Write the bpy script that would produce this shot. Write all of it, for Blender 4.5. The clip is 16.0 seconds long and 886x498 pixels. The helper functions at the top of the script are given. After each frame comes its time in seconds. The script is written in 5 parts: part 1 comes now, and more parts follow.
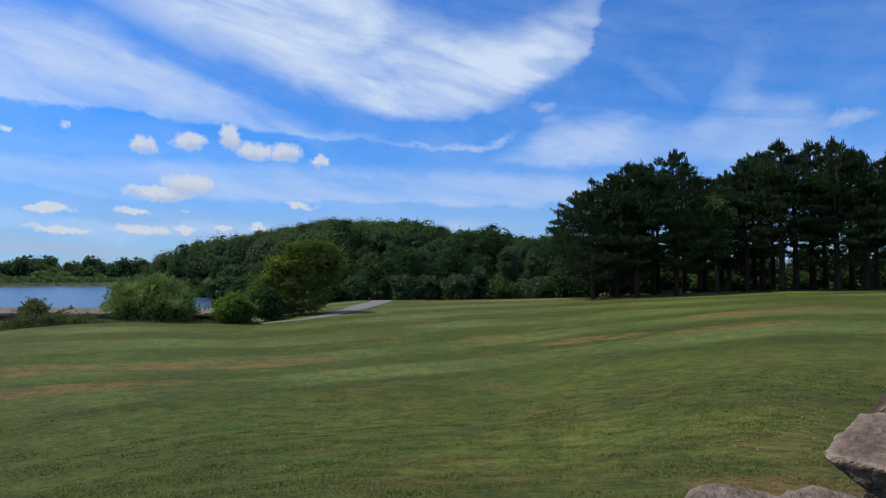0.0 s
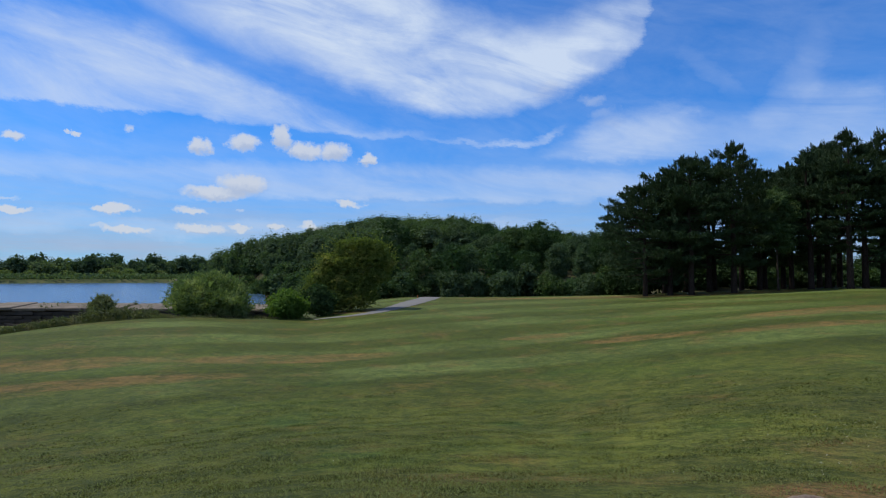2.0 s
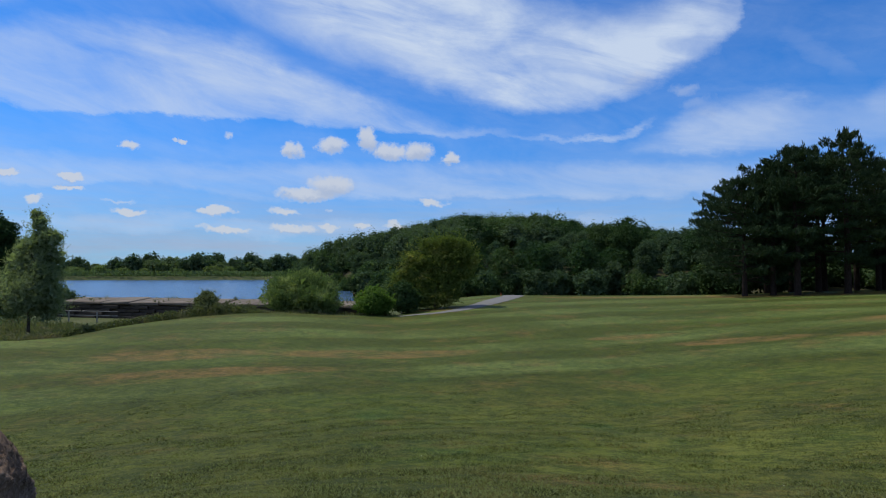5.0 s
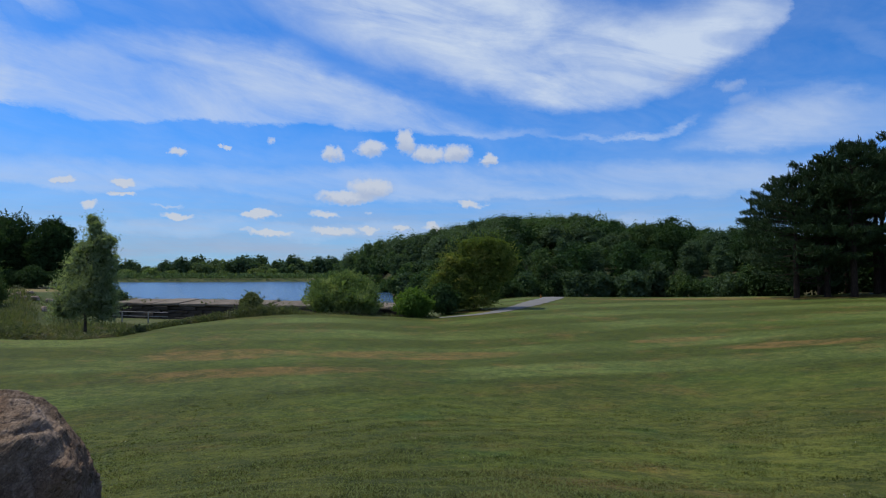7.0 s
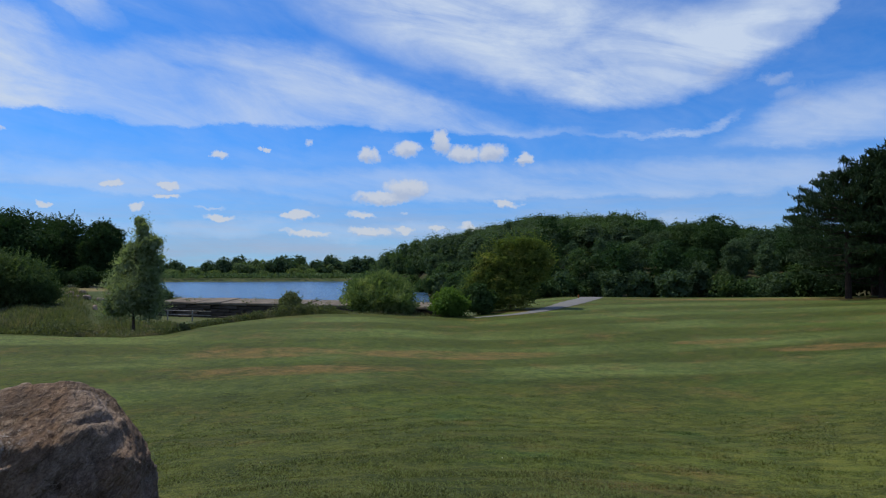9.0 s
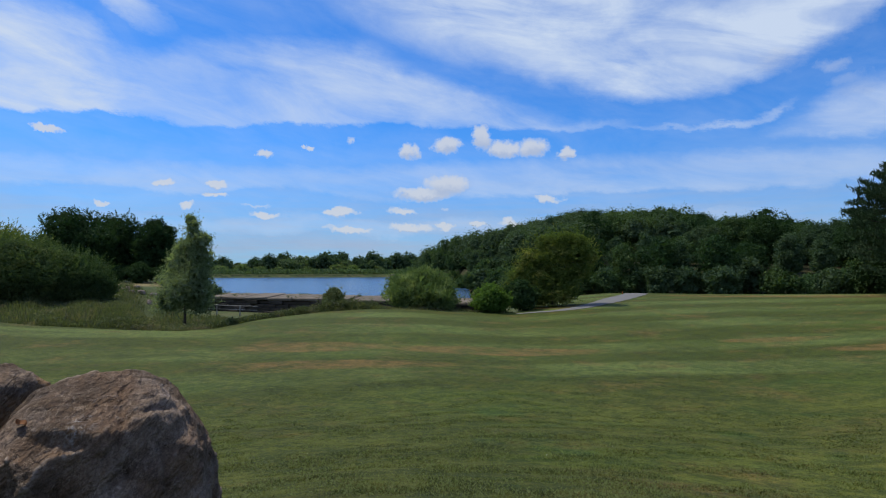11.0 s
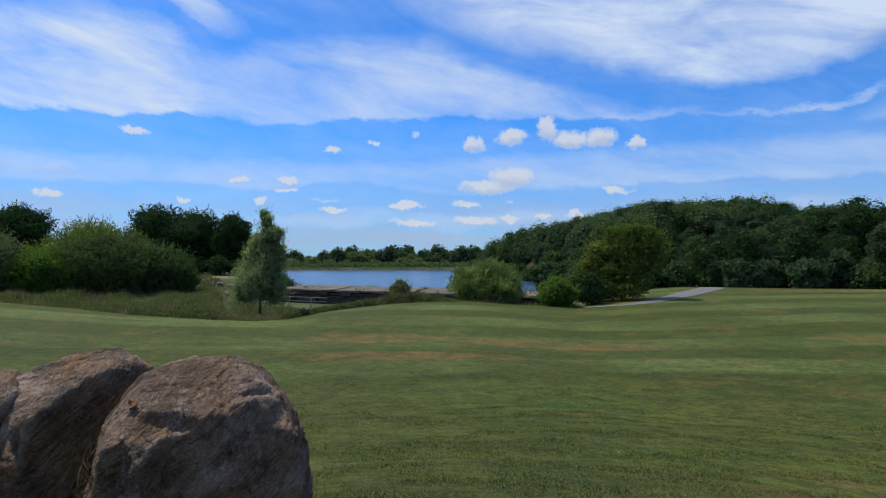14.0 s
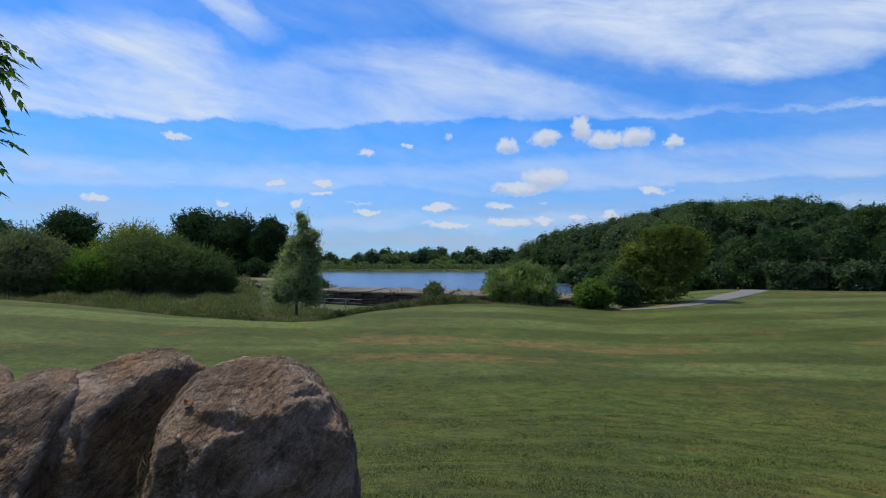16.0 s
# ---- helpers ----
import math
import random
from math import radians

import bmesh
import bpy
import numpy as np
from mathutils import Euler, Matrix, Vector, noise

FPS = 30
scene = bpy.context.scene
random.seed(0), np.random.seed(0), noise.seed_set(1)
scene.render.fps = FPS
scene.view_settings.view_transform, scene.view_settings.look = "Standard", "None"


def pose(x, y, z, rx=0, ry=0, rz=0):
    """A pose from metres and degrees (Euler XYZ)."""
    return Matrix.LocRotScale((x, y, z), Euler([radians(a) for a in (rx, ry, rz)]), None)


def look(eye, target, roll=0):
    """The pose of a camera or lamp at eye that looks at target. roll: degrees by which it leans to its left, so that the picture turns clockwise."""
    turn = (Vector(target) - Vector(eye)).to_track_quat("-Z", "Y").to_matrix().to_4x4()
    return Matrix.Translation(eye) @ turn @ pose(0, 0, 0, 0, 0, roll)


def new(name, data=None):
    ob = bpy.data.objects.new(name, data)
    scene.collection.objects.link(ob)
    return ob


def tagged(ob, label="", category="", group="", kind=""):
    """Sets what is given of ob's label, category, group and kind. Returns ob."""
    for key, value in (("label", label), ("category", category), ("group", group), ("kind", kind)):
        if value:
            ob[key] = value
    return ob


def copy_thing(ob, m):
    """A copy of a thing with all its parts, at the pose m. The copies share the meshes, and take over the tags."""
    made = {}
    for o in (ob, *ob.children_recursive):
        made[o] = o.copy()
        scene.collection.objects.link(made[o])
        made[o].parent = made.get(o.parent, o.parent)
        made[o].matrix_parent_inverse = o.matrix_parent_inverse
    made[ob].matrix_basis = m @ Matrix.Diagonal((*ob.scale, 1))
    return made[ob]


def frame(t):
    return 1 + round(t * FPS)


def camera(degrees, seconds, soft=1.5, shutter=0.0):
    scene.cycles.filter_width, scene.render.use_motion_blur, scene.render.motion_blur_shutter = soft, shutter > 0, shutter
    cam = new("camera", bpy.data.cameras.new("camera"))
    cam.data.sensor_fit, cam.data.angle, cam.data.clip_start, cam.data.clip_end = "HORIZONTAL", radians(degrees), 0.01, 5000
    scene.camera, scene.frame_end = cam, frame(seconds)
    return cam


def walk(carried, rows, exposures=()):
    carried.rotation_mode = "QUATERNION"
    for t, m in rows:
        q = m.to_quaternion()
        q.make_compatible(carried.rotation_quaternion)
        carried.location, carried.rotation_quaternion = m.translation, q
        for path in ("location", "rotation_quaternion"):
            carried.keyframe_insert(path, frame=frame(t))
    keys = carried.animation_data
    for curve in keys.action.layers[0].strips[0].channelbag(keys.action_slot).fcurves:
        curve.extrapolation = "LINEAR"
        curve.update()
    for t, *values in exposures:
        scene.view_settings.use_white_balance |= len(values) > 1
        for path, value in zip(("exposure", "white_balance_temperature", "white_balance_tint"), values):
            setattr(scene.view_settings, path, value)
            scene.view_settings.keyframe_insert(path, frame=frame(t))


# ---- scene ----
cam = camera(75.6, 16.0, soft=1.1)
EYE = 0.7          # the camera's height over the bank that it stands on

# t, x, y, z from the eye's first place, yaw, pitch, roll
PATH = [
    (0.0, 0.000, 0.000, 0.000, 0.00, 3.00, -0.00),
    (0.5, -0.008, 0.004, 0.001, 1.15, 2.95, 0.06),
    (1.0, -0.016, 0.007, 0.001, 2.33, 2.89, 0.04),
    (1.5, -0.023, 0.011, 0.001, 3.55, 2.78, 0.05),
    (2.0, -0.031, 0.014, 0.001, 4.74, 2.69, 0.00),
    (2.5, -0.038, 0.017, 0.001, 6.13, 2.62, -0.07),
    (3.0, -0.046, 0.020, 0.000, 7.54, 2.55, -0.08),
    (3.5, -0.053, 0.023, -0.000, 9.04, 2.47, -0.08),
    (4.0, -0.060, 0.026, -0.001, 10.49, 2.44, -0.13),
    (6.5, -0.095, 0.038, -0.009, 16.05, 2.62, -0.02),
    (7.0, -0.102, 0.040, -0.010, 16.91, 2.64, -0.01),
    (7.5, -0.108, 0.042, -0.012, 17.79, 2.65, -0.01),
    (8.0, -0.115, 0.044, -0.014, 18.68, 2.62, 0.00),
    (8.5, -0.122, 0.045, -0.016, 19.59, 2.61, -0.02),
    (9.0, -0.128, 0.046, -0.018, 20.48, 2.63, -0.00),
    (11.5, -0.161, 0.051, -0.026, 25.78, 2.10, 0.01),
    (12.0, -0.168, 0.051, -0.027, 27.03, 2.00, 0.02),
    (12.5, -0.174, 0.051, -0.029, 28.15, 1.88, 0.02),
    (13.0, -0.181, 0.051, -0.030, 29.22, 1.75, 0.01),
    (13.5, -0.187, 0.050, -0.031, 30.19, 1.60, 0.00),
    (14.0, -0.194, 0.050, -0.031, 31.05, 1.52, -0.01),
    (14.5, -0.200, 0.049, -0.032, 31.89, 1.52, 0.03),
    (15.0, -0.207, 0.048, -0.032, 32.69, 1.55, -0.00),
    (15.5, -0.213, 0.047, -0.032, 33.55, 1.62, 0.03),
    (16.0, -0.220, 0.046, -0.032, 34.38, 1.71, 0.02),
]
walk(cam, [(t, pose(x, y, z + EYE, 90 + p, r, w)) for t, x, y, z, w, p, r in PATH],
     exposures=[(0, -0.14), (4, -0.25), (8.5, -0.28), (11.5, -0.2), (16, -0.14)])

# ---------------------------------------------------------------- sky and sun
SUN_AZ, SUN_EL = -80.0, 61.0     # degrees, azimuth clockwise from +y
sun_dir = Vector((math.sin(radians(SUN_AZ)) * math.cos(radians(SUN_EL)),
                  math.cos(radians(SUN_AZ)) * math.cos(radians(SUN_EL)), math.sin(radians(SUN_EL))))
sun = new("sun", bpy.data.lights.new("sun", "SUN"))
sun.data.energy, sun.data.angle, sun.data.color = 5.0, radians(1.5), (1.0, 0.94, 0.80)
sun.matrix_world = look(sun_dir * 50, (0, 0, 0))
scene.view_settings.exposure = 0.0


class Nodes:
    """Short hand for node trees."""

    def __init__(self, tree):
        self.tree = tree
        tree.nodes.clear()

    def add(self, kind, operation=None, clamp=None, interpolation=None, blend=None, sky=None):
        n = self.tree.nodes.new(kind)
        if operation:
            n.operation = operation
        if clamp is not None:
            n.use_clamp = clamp
        if interpolation:
            n.interpolation_type, n.clamp = interpolation, True
        if blend:
            n.data_type, n.blend_type = "RGBA", blend
        if sky:
            n.sky_type, n.sun_disc = sky, False
        return n

    def put(self, socket, value):
        if isinstance(value, bpy.types.NodeSocket):
            self.tree.links.new(value, socket)
        elif value is not None:
            if socket.type in ("RGBA",) and len(value) == 3:
                value = (*value, 1)
            socket.default_value = value

    def math(self, op, a, b=None, c=None, clamp=False):
        n = self.add("ShaderNodeMath", operation=op, clamp=clamp)
        for s, v in zip(n.inputs, (a, b, c)):
            self.put(s, v)
        return n.outputs[0]

    def vmath(self, op, a, b=None):
        n = self.add("ShaderNodeVectorMath", operation=op)
        self.put(n.inputs[0], a)
        self.put(n.inputs[1], b)
        return n.outputs["Value"] if op in ("DOT_PRODUCT", "LENGTH") else n.outputs[0]

    def ramp(self, x, lo, hi, a=0.0, b=1.0, smooth=True):
        n = self.add("ShaderNodeMapRange", interpolation="SMOOTHSTEP" if smooth else "LINEAR")
        for s, v in zip(n.inputs, (x, lo, hi, a, b)):
            self.put(s, v)
        return n.outputs[0]

    def mix(self, f, a, b, blend="MIX"):
        n = self.add("ShaderNodeMix", blend=blend)
        self.put(n.inputs[0], f)
        self.put(n.inputs[6], a)
        self.put(n.inputs[7], b)
        return n.outputs[2]

    def noise(self, vec, scale, detail=4.0, rough=0.55, out=0, dist=0.0):
        n = self.add("ShaderNodeTexNoise")
        self.put(n.inputs["Vector"], vec)
        self.put(n.inputs["Scale"], scale)
        self.put(n.inputs["Detail"], detail)
        self.put(n.inputs["Roughness"], rough)
        self.put(n.inputs["Distortion"], dist)
        return n.outputs[out]

    def xyz(self, x, y, z):
        n = self.add("ShaderNodeCombineXYZ")
        for s, v in zip(n.inputs, (x, y, z)):
            self.put(s, v)
        return n.outputs[0]

    def split(self, v):
        n = self.add("ShaderNodeSeparateXYZ")
        self.put(n.inputs[0], v)
        return n.outputs


# soft ellipse in degrees: 1 in the middle, 0 past the rim
blob = bpy.data.node_groups.new("cloud_blob", "ShaderNodeTree")
for nm in ("az", "el", "caz", "cel", "ra", "re", "cos", "sin", "gain"):
    blob.interface.new_socket(nm, in_out="INPUT", socket_type="NodeSocketFloat")
blob.interface.new_socket("value", in_out="OUTPUT", socket_type="NodeSocketFloat")
g = Nodes(blob)
gi, go = g.add("NodeGroupInput"), g.add("NodeGroupOutput")
i = gi.outputs
da, de = g.math("SUBTRACT", i["az"], i["caz"]), g.math("SUBTRACT", i["el"], i["cel"])
pu = g.math("DIVIDE", g.math("ADD", g.math("MULTIPLY", da, i["cos"]), g.math("MULTIPLY", de, i["sin"])), i["ra"])
pv = g.math("DIVIDE", g.math("SUBTRACT", g.math("MULTIPLY", de, i["cos"]), g.math("MULTIPLY", da, i["sin"])), i["re"])
rr = g.math("ADD", g.math("MULTIPLY", pu, pu), g.math("MULTIPLY", pv, pv))
g.put(go.inputs[0], g.math("MULTIPLY", g.math("SUBTRACT", 1.0, rr, clamp=True), i["gain"]))

world = bpy.data.worlds.new("sky")
scene.world = world
world.use_nodes = True
w = Nodes(world.node_tree)
sky = w.add("ShaderNodeTexSky", sky="NISHITA")
sky.sun_elevation, sky.sun_rotation = radians(SUN_EL), radians(SUN_AZ)
sky.ozone_density, sky.dust_density, sky.air_density = 3.0, 0.3, 1.0
way = w.add("ShaderNodeTexCoord").outputs["Generated"]
vx, vy, vz = w.split(way)
az = w.math("MULTIPLY", w.math("ARCTAN2", vx, vy), 57.2958)
el = w.math("MULTIPLY", w.math("ARCSINE", vz), 57.2958)
flat = w.xyz(az, el, 0.0)
# cirrus sheets: lower edge, upper edge and thickness along the azimuth, and how soft both edges are
SHEETS = [
    ([(-42, 28), (-35.8, 25.2), (-29.2, 22.6), (-20.2, 21.2), (-14.5, 19.0), (-8, 16.9), (-3.8, 15.8), (1.2, 16.1), (6.5, 17.6), (10.5, 19.0), (13.5, 20.6), (15.5, 23.5), (17, 28)],
     [(-44, 30), (-20, 30.5), (-8, 27), (-2, 24), (4, 23.0), (10, 24.5), (18, 29)], [(-46, 0.0), (-34, 0.6), (-22, 0.9), (-10, 0.98), (0, 1.0), (6, 0.98), (11, 0.85), (15, 0.55), (18, 0.15), (22, 0.0)], 1.2, 3.0),
    ([(-95, 11), (-72.4, 11.9), (-62, 13), (-55.3, 13.7), (-47.5, 13.2), (-40, 14.2), (-32.5, 14.5), (-25.9, 14.5), (-18, 14.2), (-10, 13.8), (0, 13.5)],
     [(-95, 17), (-72.5, 18.6), (-64.7, 20.4), (-58, 20.9), (-53.9, 19.2), (-49, 20.2), (-42, 21.3), (-34, 20.8), (-26, 19.0), (-21, 17.4), (-16, 15.8), (-10.4, 14.4), (0, 13.5)],
     [(-95, 0.8), (-75, 0.95), (-58, 0.95), (-52, 0.62), (-46, 0.55), (-40, 0.66), (-28, 0.80), (-18, 0.72), (-10, 0.45), (-2, 0.0)], 0.3, 1.7),
    ([(-14, 14.1), (-10.4, 13.9), (-7.5, 13.3), (-4.8, 12.8), (-1, 12.65), (2, 12.8), (4.9, 13.3), (7, 14.2)], [(-14, 14.6), (-10.4, 14.4), (-7.5, 13.8), (-4.8, 13.2), (-1, 13.05), (2, 13.3), (4.9, 13.9), (7, 15.0)],
     [(-16, 0.0), (-9, 0.25), (-2, 0.45), (4, 0.6), (6, 0.4), (7.5, 0.0)], 0.25, 0.4),
    ([(0, 11.5), (6.6, 11.4), (22, 10.8), (33, 9.6), (50, 9)], [(4, 12.2), (9, 14.2), (12.2, 15.5), (18, 15.6), (22, 14.2), (25, 14.9), (30, 16.0), (36, 13), (50, 12)],
     [(2, 0.0), (8, 0.45), (14, 0.72), (19, 0.55), (24, 0.35), (29, 0.50), (36, 0.2), (48, 0.0)], 0.7, 1.6),
    ([(-95, 6.6), (-72, 6.7), (-45, 7.6), (-25, 7.5), (10, 7.2), (30, 7)], [(-95, 9), (-72, 9.2), (-45, 10), (-25, 10.4), (-10, 11.0), (12, 10.3), (30, 10)],
     [(-95, 0.4), (-60, 0.42), (-30, 0.45), (5, 0.5), (20, 0.3), (40, 0.2)], 0.45, 1.1)]
# loose wisps: azimuth, elevation, half length, half width, tilt, gain
CIRRUS = [(-56, 24, 7, 1.7, -25, 0.7), (20.5, 18.2, 5, 1.3, -50, 0.22), (27, 17, 6, 2.6, 62, 0.28), (-69, 22.5, 9, 2.0, -10, 0.3), (36, 18, 8, 3, 50, 0.15), (-36, 4.6, 30, 1.2, 0, 0.45), (-8, 5.0, 20, 0.9, 0, 0.4)]
# cumulus: azimuth, elevation, half width, half height
CUMULUS = [(-27.9, 11.9, 1.35, 1.05), (-24.0, 12.5, 1.9, 1.0), (-20.6, 13.3, 1.3, 1.6), (-18.6, 12.1, 2.2, 1.1), (-15.6, 12.1, 2.1, 1.25), (-12.3, 11.4, 1.2, 0.75),
           (-26.2, 7.8, 4.2, 0.9), (-24.2, 8.6, 3.0, 1.25), (-34.6, 5.8, 2.2, 0.5), (-34.0, 4.1, 2.8, 0.45), (-27.9, 4.4, 2.7, 0.55),
           (-21.0, 4.8, 1.2, 0.4), (-28.6, 6.1, 2.0, 0.45), (6.1, 17.7, 2.6, 1.2, 0.4), (11.5, 15.4, 2.6, 1.0, 0.35), (-14.2, 7.1, 2.0, 0.5),
           (35.7, 13.0, 3.0, 0.9, 0.45), (-70.1, 8.2, 3.0, 1.1, 0.5), (-65.1, 8.1, 2.8, 0.9, 0.5), (-65.7, 5.8, 1.2, 0.45), (-59.6, 11.7, 1.6, 0.4),
           (-41.9, 5.4, 1.7, 0.4), (-50.7, 7.9, 1.2, 0.45), (-46.4, 8.1, 1.3, 0.5), (-42.0, 11.3, 1.4, 0.55), (-35.6, 5.9, 1.3, 0.4),
           (-4.2, 5.4, 3.0, 0.7, 0.4), (1.0, 5.2, 3.0, 0.8, 0.4), (-38, 11.9, 0.8, 0.35), (-55.5, 5.8, 1.0, 0.3), (-17.8, 4.8, 1.6, 0.5), (-24.5, 4.6, 1.2, 0.3),
           (-46.4, 7.2, 1.5, 0.28), (-42.8, 6.3, 2.2, 0.22, 0.5), (-48.8, 6.1, 0.9, 0.4), (-33.8, 12.7, 0.7, 0.4, 0.6), (-28.9, 6.1, 1.6, 0.35, 0.6), (-24.3, 6.0, 0.8, 0.25, 0.5), (10.0, 16.7, 1.8, 0.9, 0.4), (11.7, 14.8, 2.2, 0.8, 0.35)]


def blobs(a, e, table):
    total = None
    for caz, cel, ra, re, tilt, gain in table:
        n = w.add("ShaderNodeGroup")
        n.node_tree = blob
        for s, v in zip(n.inputs, (a, e, caz, cel, ra, re, math.cos(radians(tilt)), math.sin(radians(tilt)), gain)):
            w.put(s, v)
        total = n.outputs[0] if total is None else w.math("MAXIMUM", total, n.outputs[0])
    return total


def along(table):
    """A smooth curve over the azimuth."""
    n = w.add("ShaderNodeFloatCurve")
    c = n.mapping.curves[0]
    pts = [((a + 95) / 155, v / 32) for a, v in table]
    c.points[0].location, c.points[1].location = pts[0], pts[-1]
    for p in pts[1:-1]:
        c.points.new(*p)
    n.mapping.update()
    w.put(n.inputs["Value"], w.ramp(waz, -95.0, 60.0, smooth=False))
    return w.math("MULTIPLY", n.outputs[0], 32.0)


warp = w.split(w.noise(w.xyz(w.math("MULTIPLY", az, 0.55), w.math("ADD", el, w.math("MULTIPLY", az, 0.12)), 0.0), 0.17, 8, 0.66, out=1))
waz = w.math("ADD", az, w.math("MULTIPLY", w.math("SUBTRACT", warp[0], 0.5), 7.0))
wel = w.math("ADD", el, w.math("MULTIPLY", w.math("SUBTRACT", warp[1], 0.5), 4.2))
comb = w.noise(w.xyz(w.math("ADD", w.math("MULTIPLY", az, 0.05), w.math("MULTIPLY", el, 0.05)), w.math("ADD", w.math("MULTIPLY", el, 0.16), w.math("MULTIPLY", az, 0.02)), 3.1), 1.5, 7, 0.6, dist=0.7)
wisp = w.noise(w.xyz(w.math("MULTIPLY", az, 0.09), w.math("ADD", w.math("MULTIPLY", el, 0.20), w.math("MULTIPLY", az, 0.03)), 7.0), 1.4, 8, 0.62, dist=0.6)
feather = w.math("ADD", w.ramp(comb, 0.30, 0.66, 0.42, 1.08, smooth=False), w.ramp(wisp, 0.3, 0.7, -0.20, 0.22, smooth=False))
clear = w.math("SUBTRACT", 1.0, w.math("MULTIPLY", blobs(waz, wel, CIRRUS), feather), clamp=True)
for low_t, up_t, gain_t, soft_lo, soft_up in SHEETS:
    lo_, up_, gn = along(low_t), along(up_t), along([(a, v * 20) for a, v in gain_t])
    rim = w.ramp(az, -34.0, -3.0, 3.0, 1.0) if soft_lo == 1.2 else 1.0
    rise = w.ramp(w.math("DIVIDE", w.math("SUBTRACT", wel, lo_), rim), -soft_lo, soft_lo)
    fall = w.ramp(w.math("SUBTRACT", wel, up_), soft_up, -soft_up)
    d_ = w.math("MULTIPLY", w.math("MULTIPLY", rise, fall), w.math("MULTIPLY", w.math("MULTIPLY", gn, 0.05), feather))
    clear = w.math("MULTIPLY", clear, w.math("SUBTRACT", 1.0, d_, clamp=True))
cir = w.math("SUBTRACT", 1.0, clear, clamp=True)
veil = w.ramp(w.math("MULTIPLY", wisp, comb), 0.15, 0.42, 0.03, 0.20, smooth=False)
# unseen cloud overhead and behind, added to whiten the light in shade
round_ = w.math("MAXIMUM", w.ramp(el, 26.0, 44.0), w.math("MAXIMUM", w.ramp(az, 52.0, 75.0), w.ramp(az, -88.0, -110.0)))
else_ = w.ramp(w.noise(w.vmath("MULTIPLY", way, (1.0, 1.0, 1.6)), 2.2, 6, 0.6, dist=0.6), 0.36, 0.64, 0.15, 0.75)
veil = w.math("MAXIMUM", veil, w.math("MULTIPLY", round_, else_))
puff = w.split(w.noise(flat, 0.62, 8, 0.62, out=1))
caz = w.math("ADD", az, w.math("MULTIPLY", w.math("SUBTRACT", puff[0], 0.5), 3.4))
cel = w.math("ADD", el, w.math("MULTIPLY", w.math("SUBTRACT", puff[1], 0.5), 1.8))
curl = w.split(w.noise(flat, 2.4, 5, 0.6, out=1))
caz = w.math("ADD", caz, w.math("MULTIPLY", w.math("SUBTRACT", curl[0], 0.5), 0.5))
cel = w.math("ADD", cel, w.math("MULTIPLY", w.math("SUBTRACT", curl[1], 0.5), 0.35))
body_ = blobs(caz, cel, [(*c[:4], 0, c[4] if len(c) > 4 else 1.0) for c in CUMULUS])
lower_ = blobs(caz, w.math("ADD", cel, 0.55), [(*c[:4], 0, c[4] if len(c) > 4 else 1.0) for c in CUMULUS])
cum = w.ramp(body_, 0.0, 0.85, 0.0, 0.86)
haze = w.ramp(el, -1.0, 15.0, 0.95, 0.0)
haze = w.math("MULTIPLY", haze, w.ramp(w.noise(w.xyz(w.math("MULTIPLY", az, 0.05), w.math("MULTIPLY", el, 0.5), 0.0), 1.3, 6, 0.65), 0.3, 0.7, 0.55, 1.0))
cover = w.math("MAXIMUM", w.math("MAXIMUM", cir, veil), cum)
blue = w.mix(1.0, sky.outputs[0], (0.27, 0.96, 1.80), "MULTIPLY")
lower = w.mix(haze, blue, (4.2, 5.0, 6.95))
lit = w.ramp(w.math("SUBTRACT", body_, lower_), -0.25, 0.35)
tone = w.mix(cum, (6.8, 8.1, 10.3), w.mix(lit, (5.2, 5.9, 7.4), (7.6, 7.9, 8.4)))
bg = w.add("ShaderNodeBackground")
w.put(bg.inputs[0], w.mix(cover, lower, tone))
w.put(bg.inputs[1], 0.097)
w.put(w.add("ShaderNodeOutputWorld").inputs[0], bg.outputs[0])

# ---------------------------------------------------------------- materials


def material(name):
    m = bpy.data.materials.new(name)
    m.use_nodes = True
    n = Nodes(m.node_tree)
    out = n.add("ShaderNodeOutputMaterial")
    return m, n, out


def bsdf(n, out, colour, rough=0.8, spec=0.3, bump=None, metal=0.0, distance=0.02, strength=0.6, deep=0.77):
    b = n.add("ShaderNodeBsdfPrincipled")
    n.put(b.inputs["Base Color"], n.mix(1.0, colour, (deep, deep, deep), "MULTIPLY"))
    n.put(b.inputs["Roughness"], rough)
    n.put(b.inputs["Specular IOR Level"], spec)
    n.put(b.inputs["Metallic"], metal)
    if bump is not None:
        k = n.add("ShaderNodeBump")
        n.put(k.inputs["Height"], bump)
        n.put(k.inputs["Distance"], distance)
        n.put(k.inputs["Strength"], strength)
        n.put(b.inputs["Normal"], k.outputs[0])
    n.put(out.inputs[0], b.outputs[0])
    return b


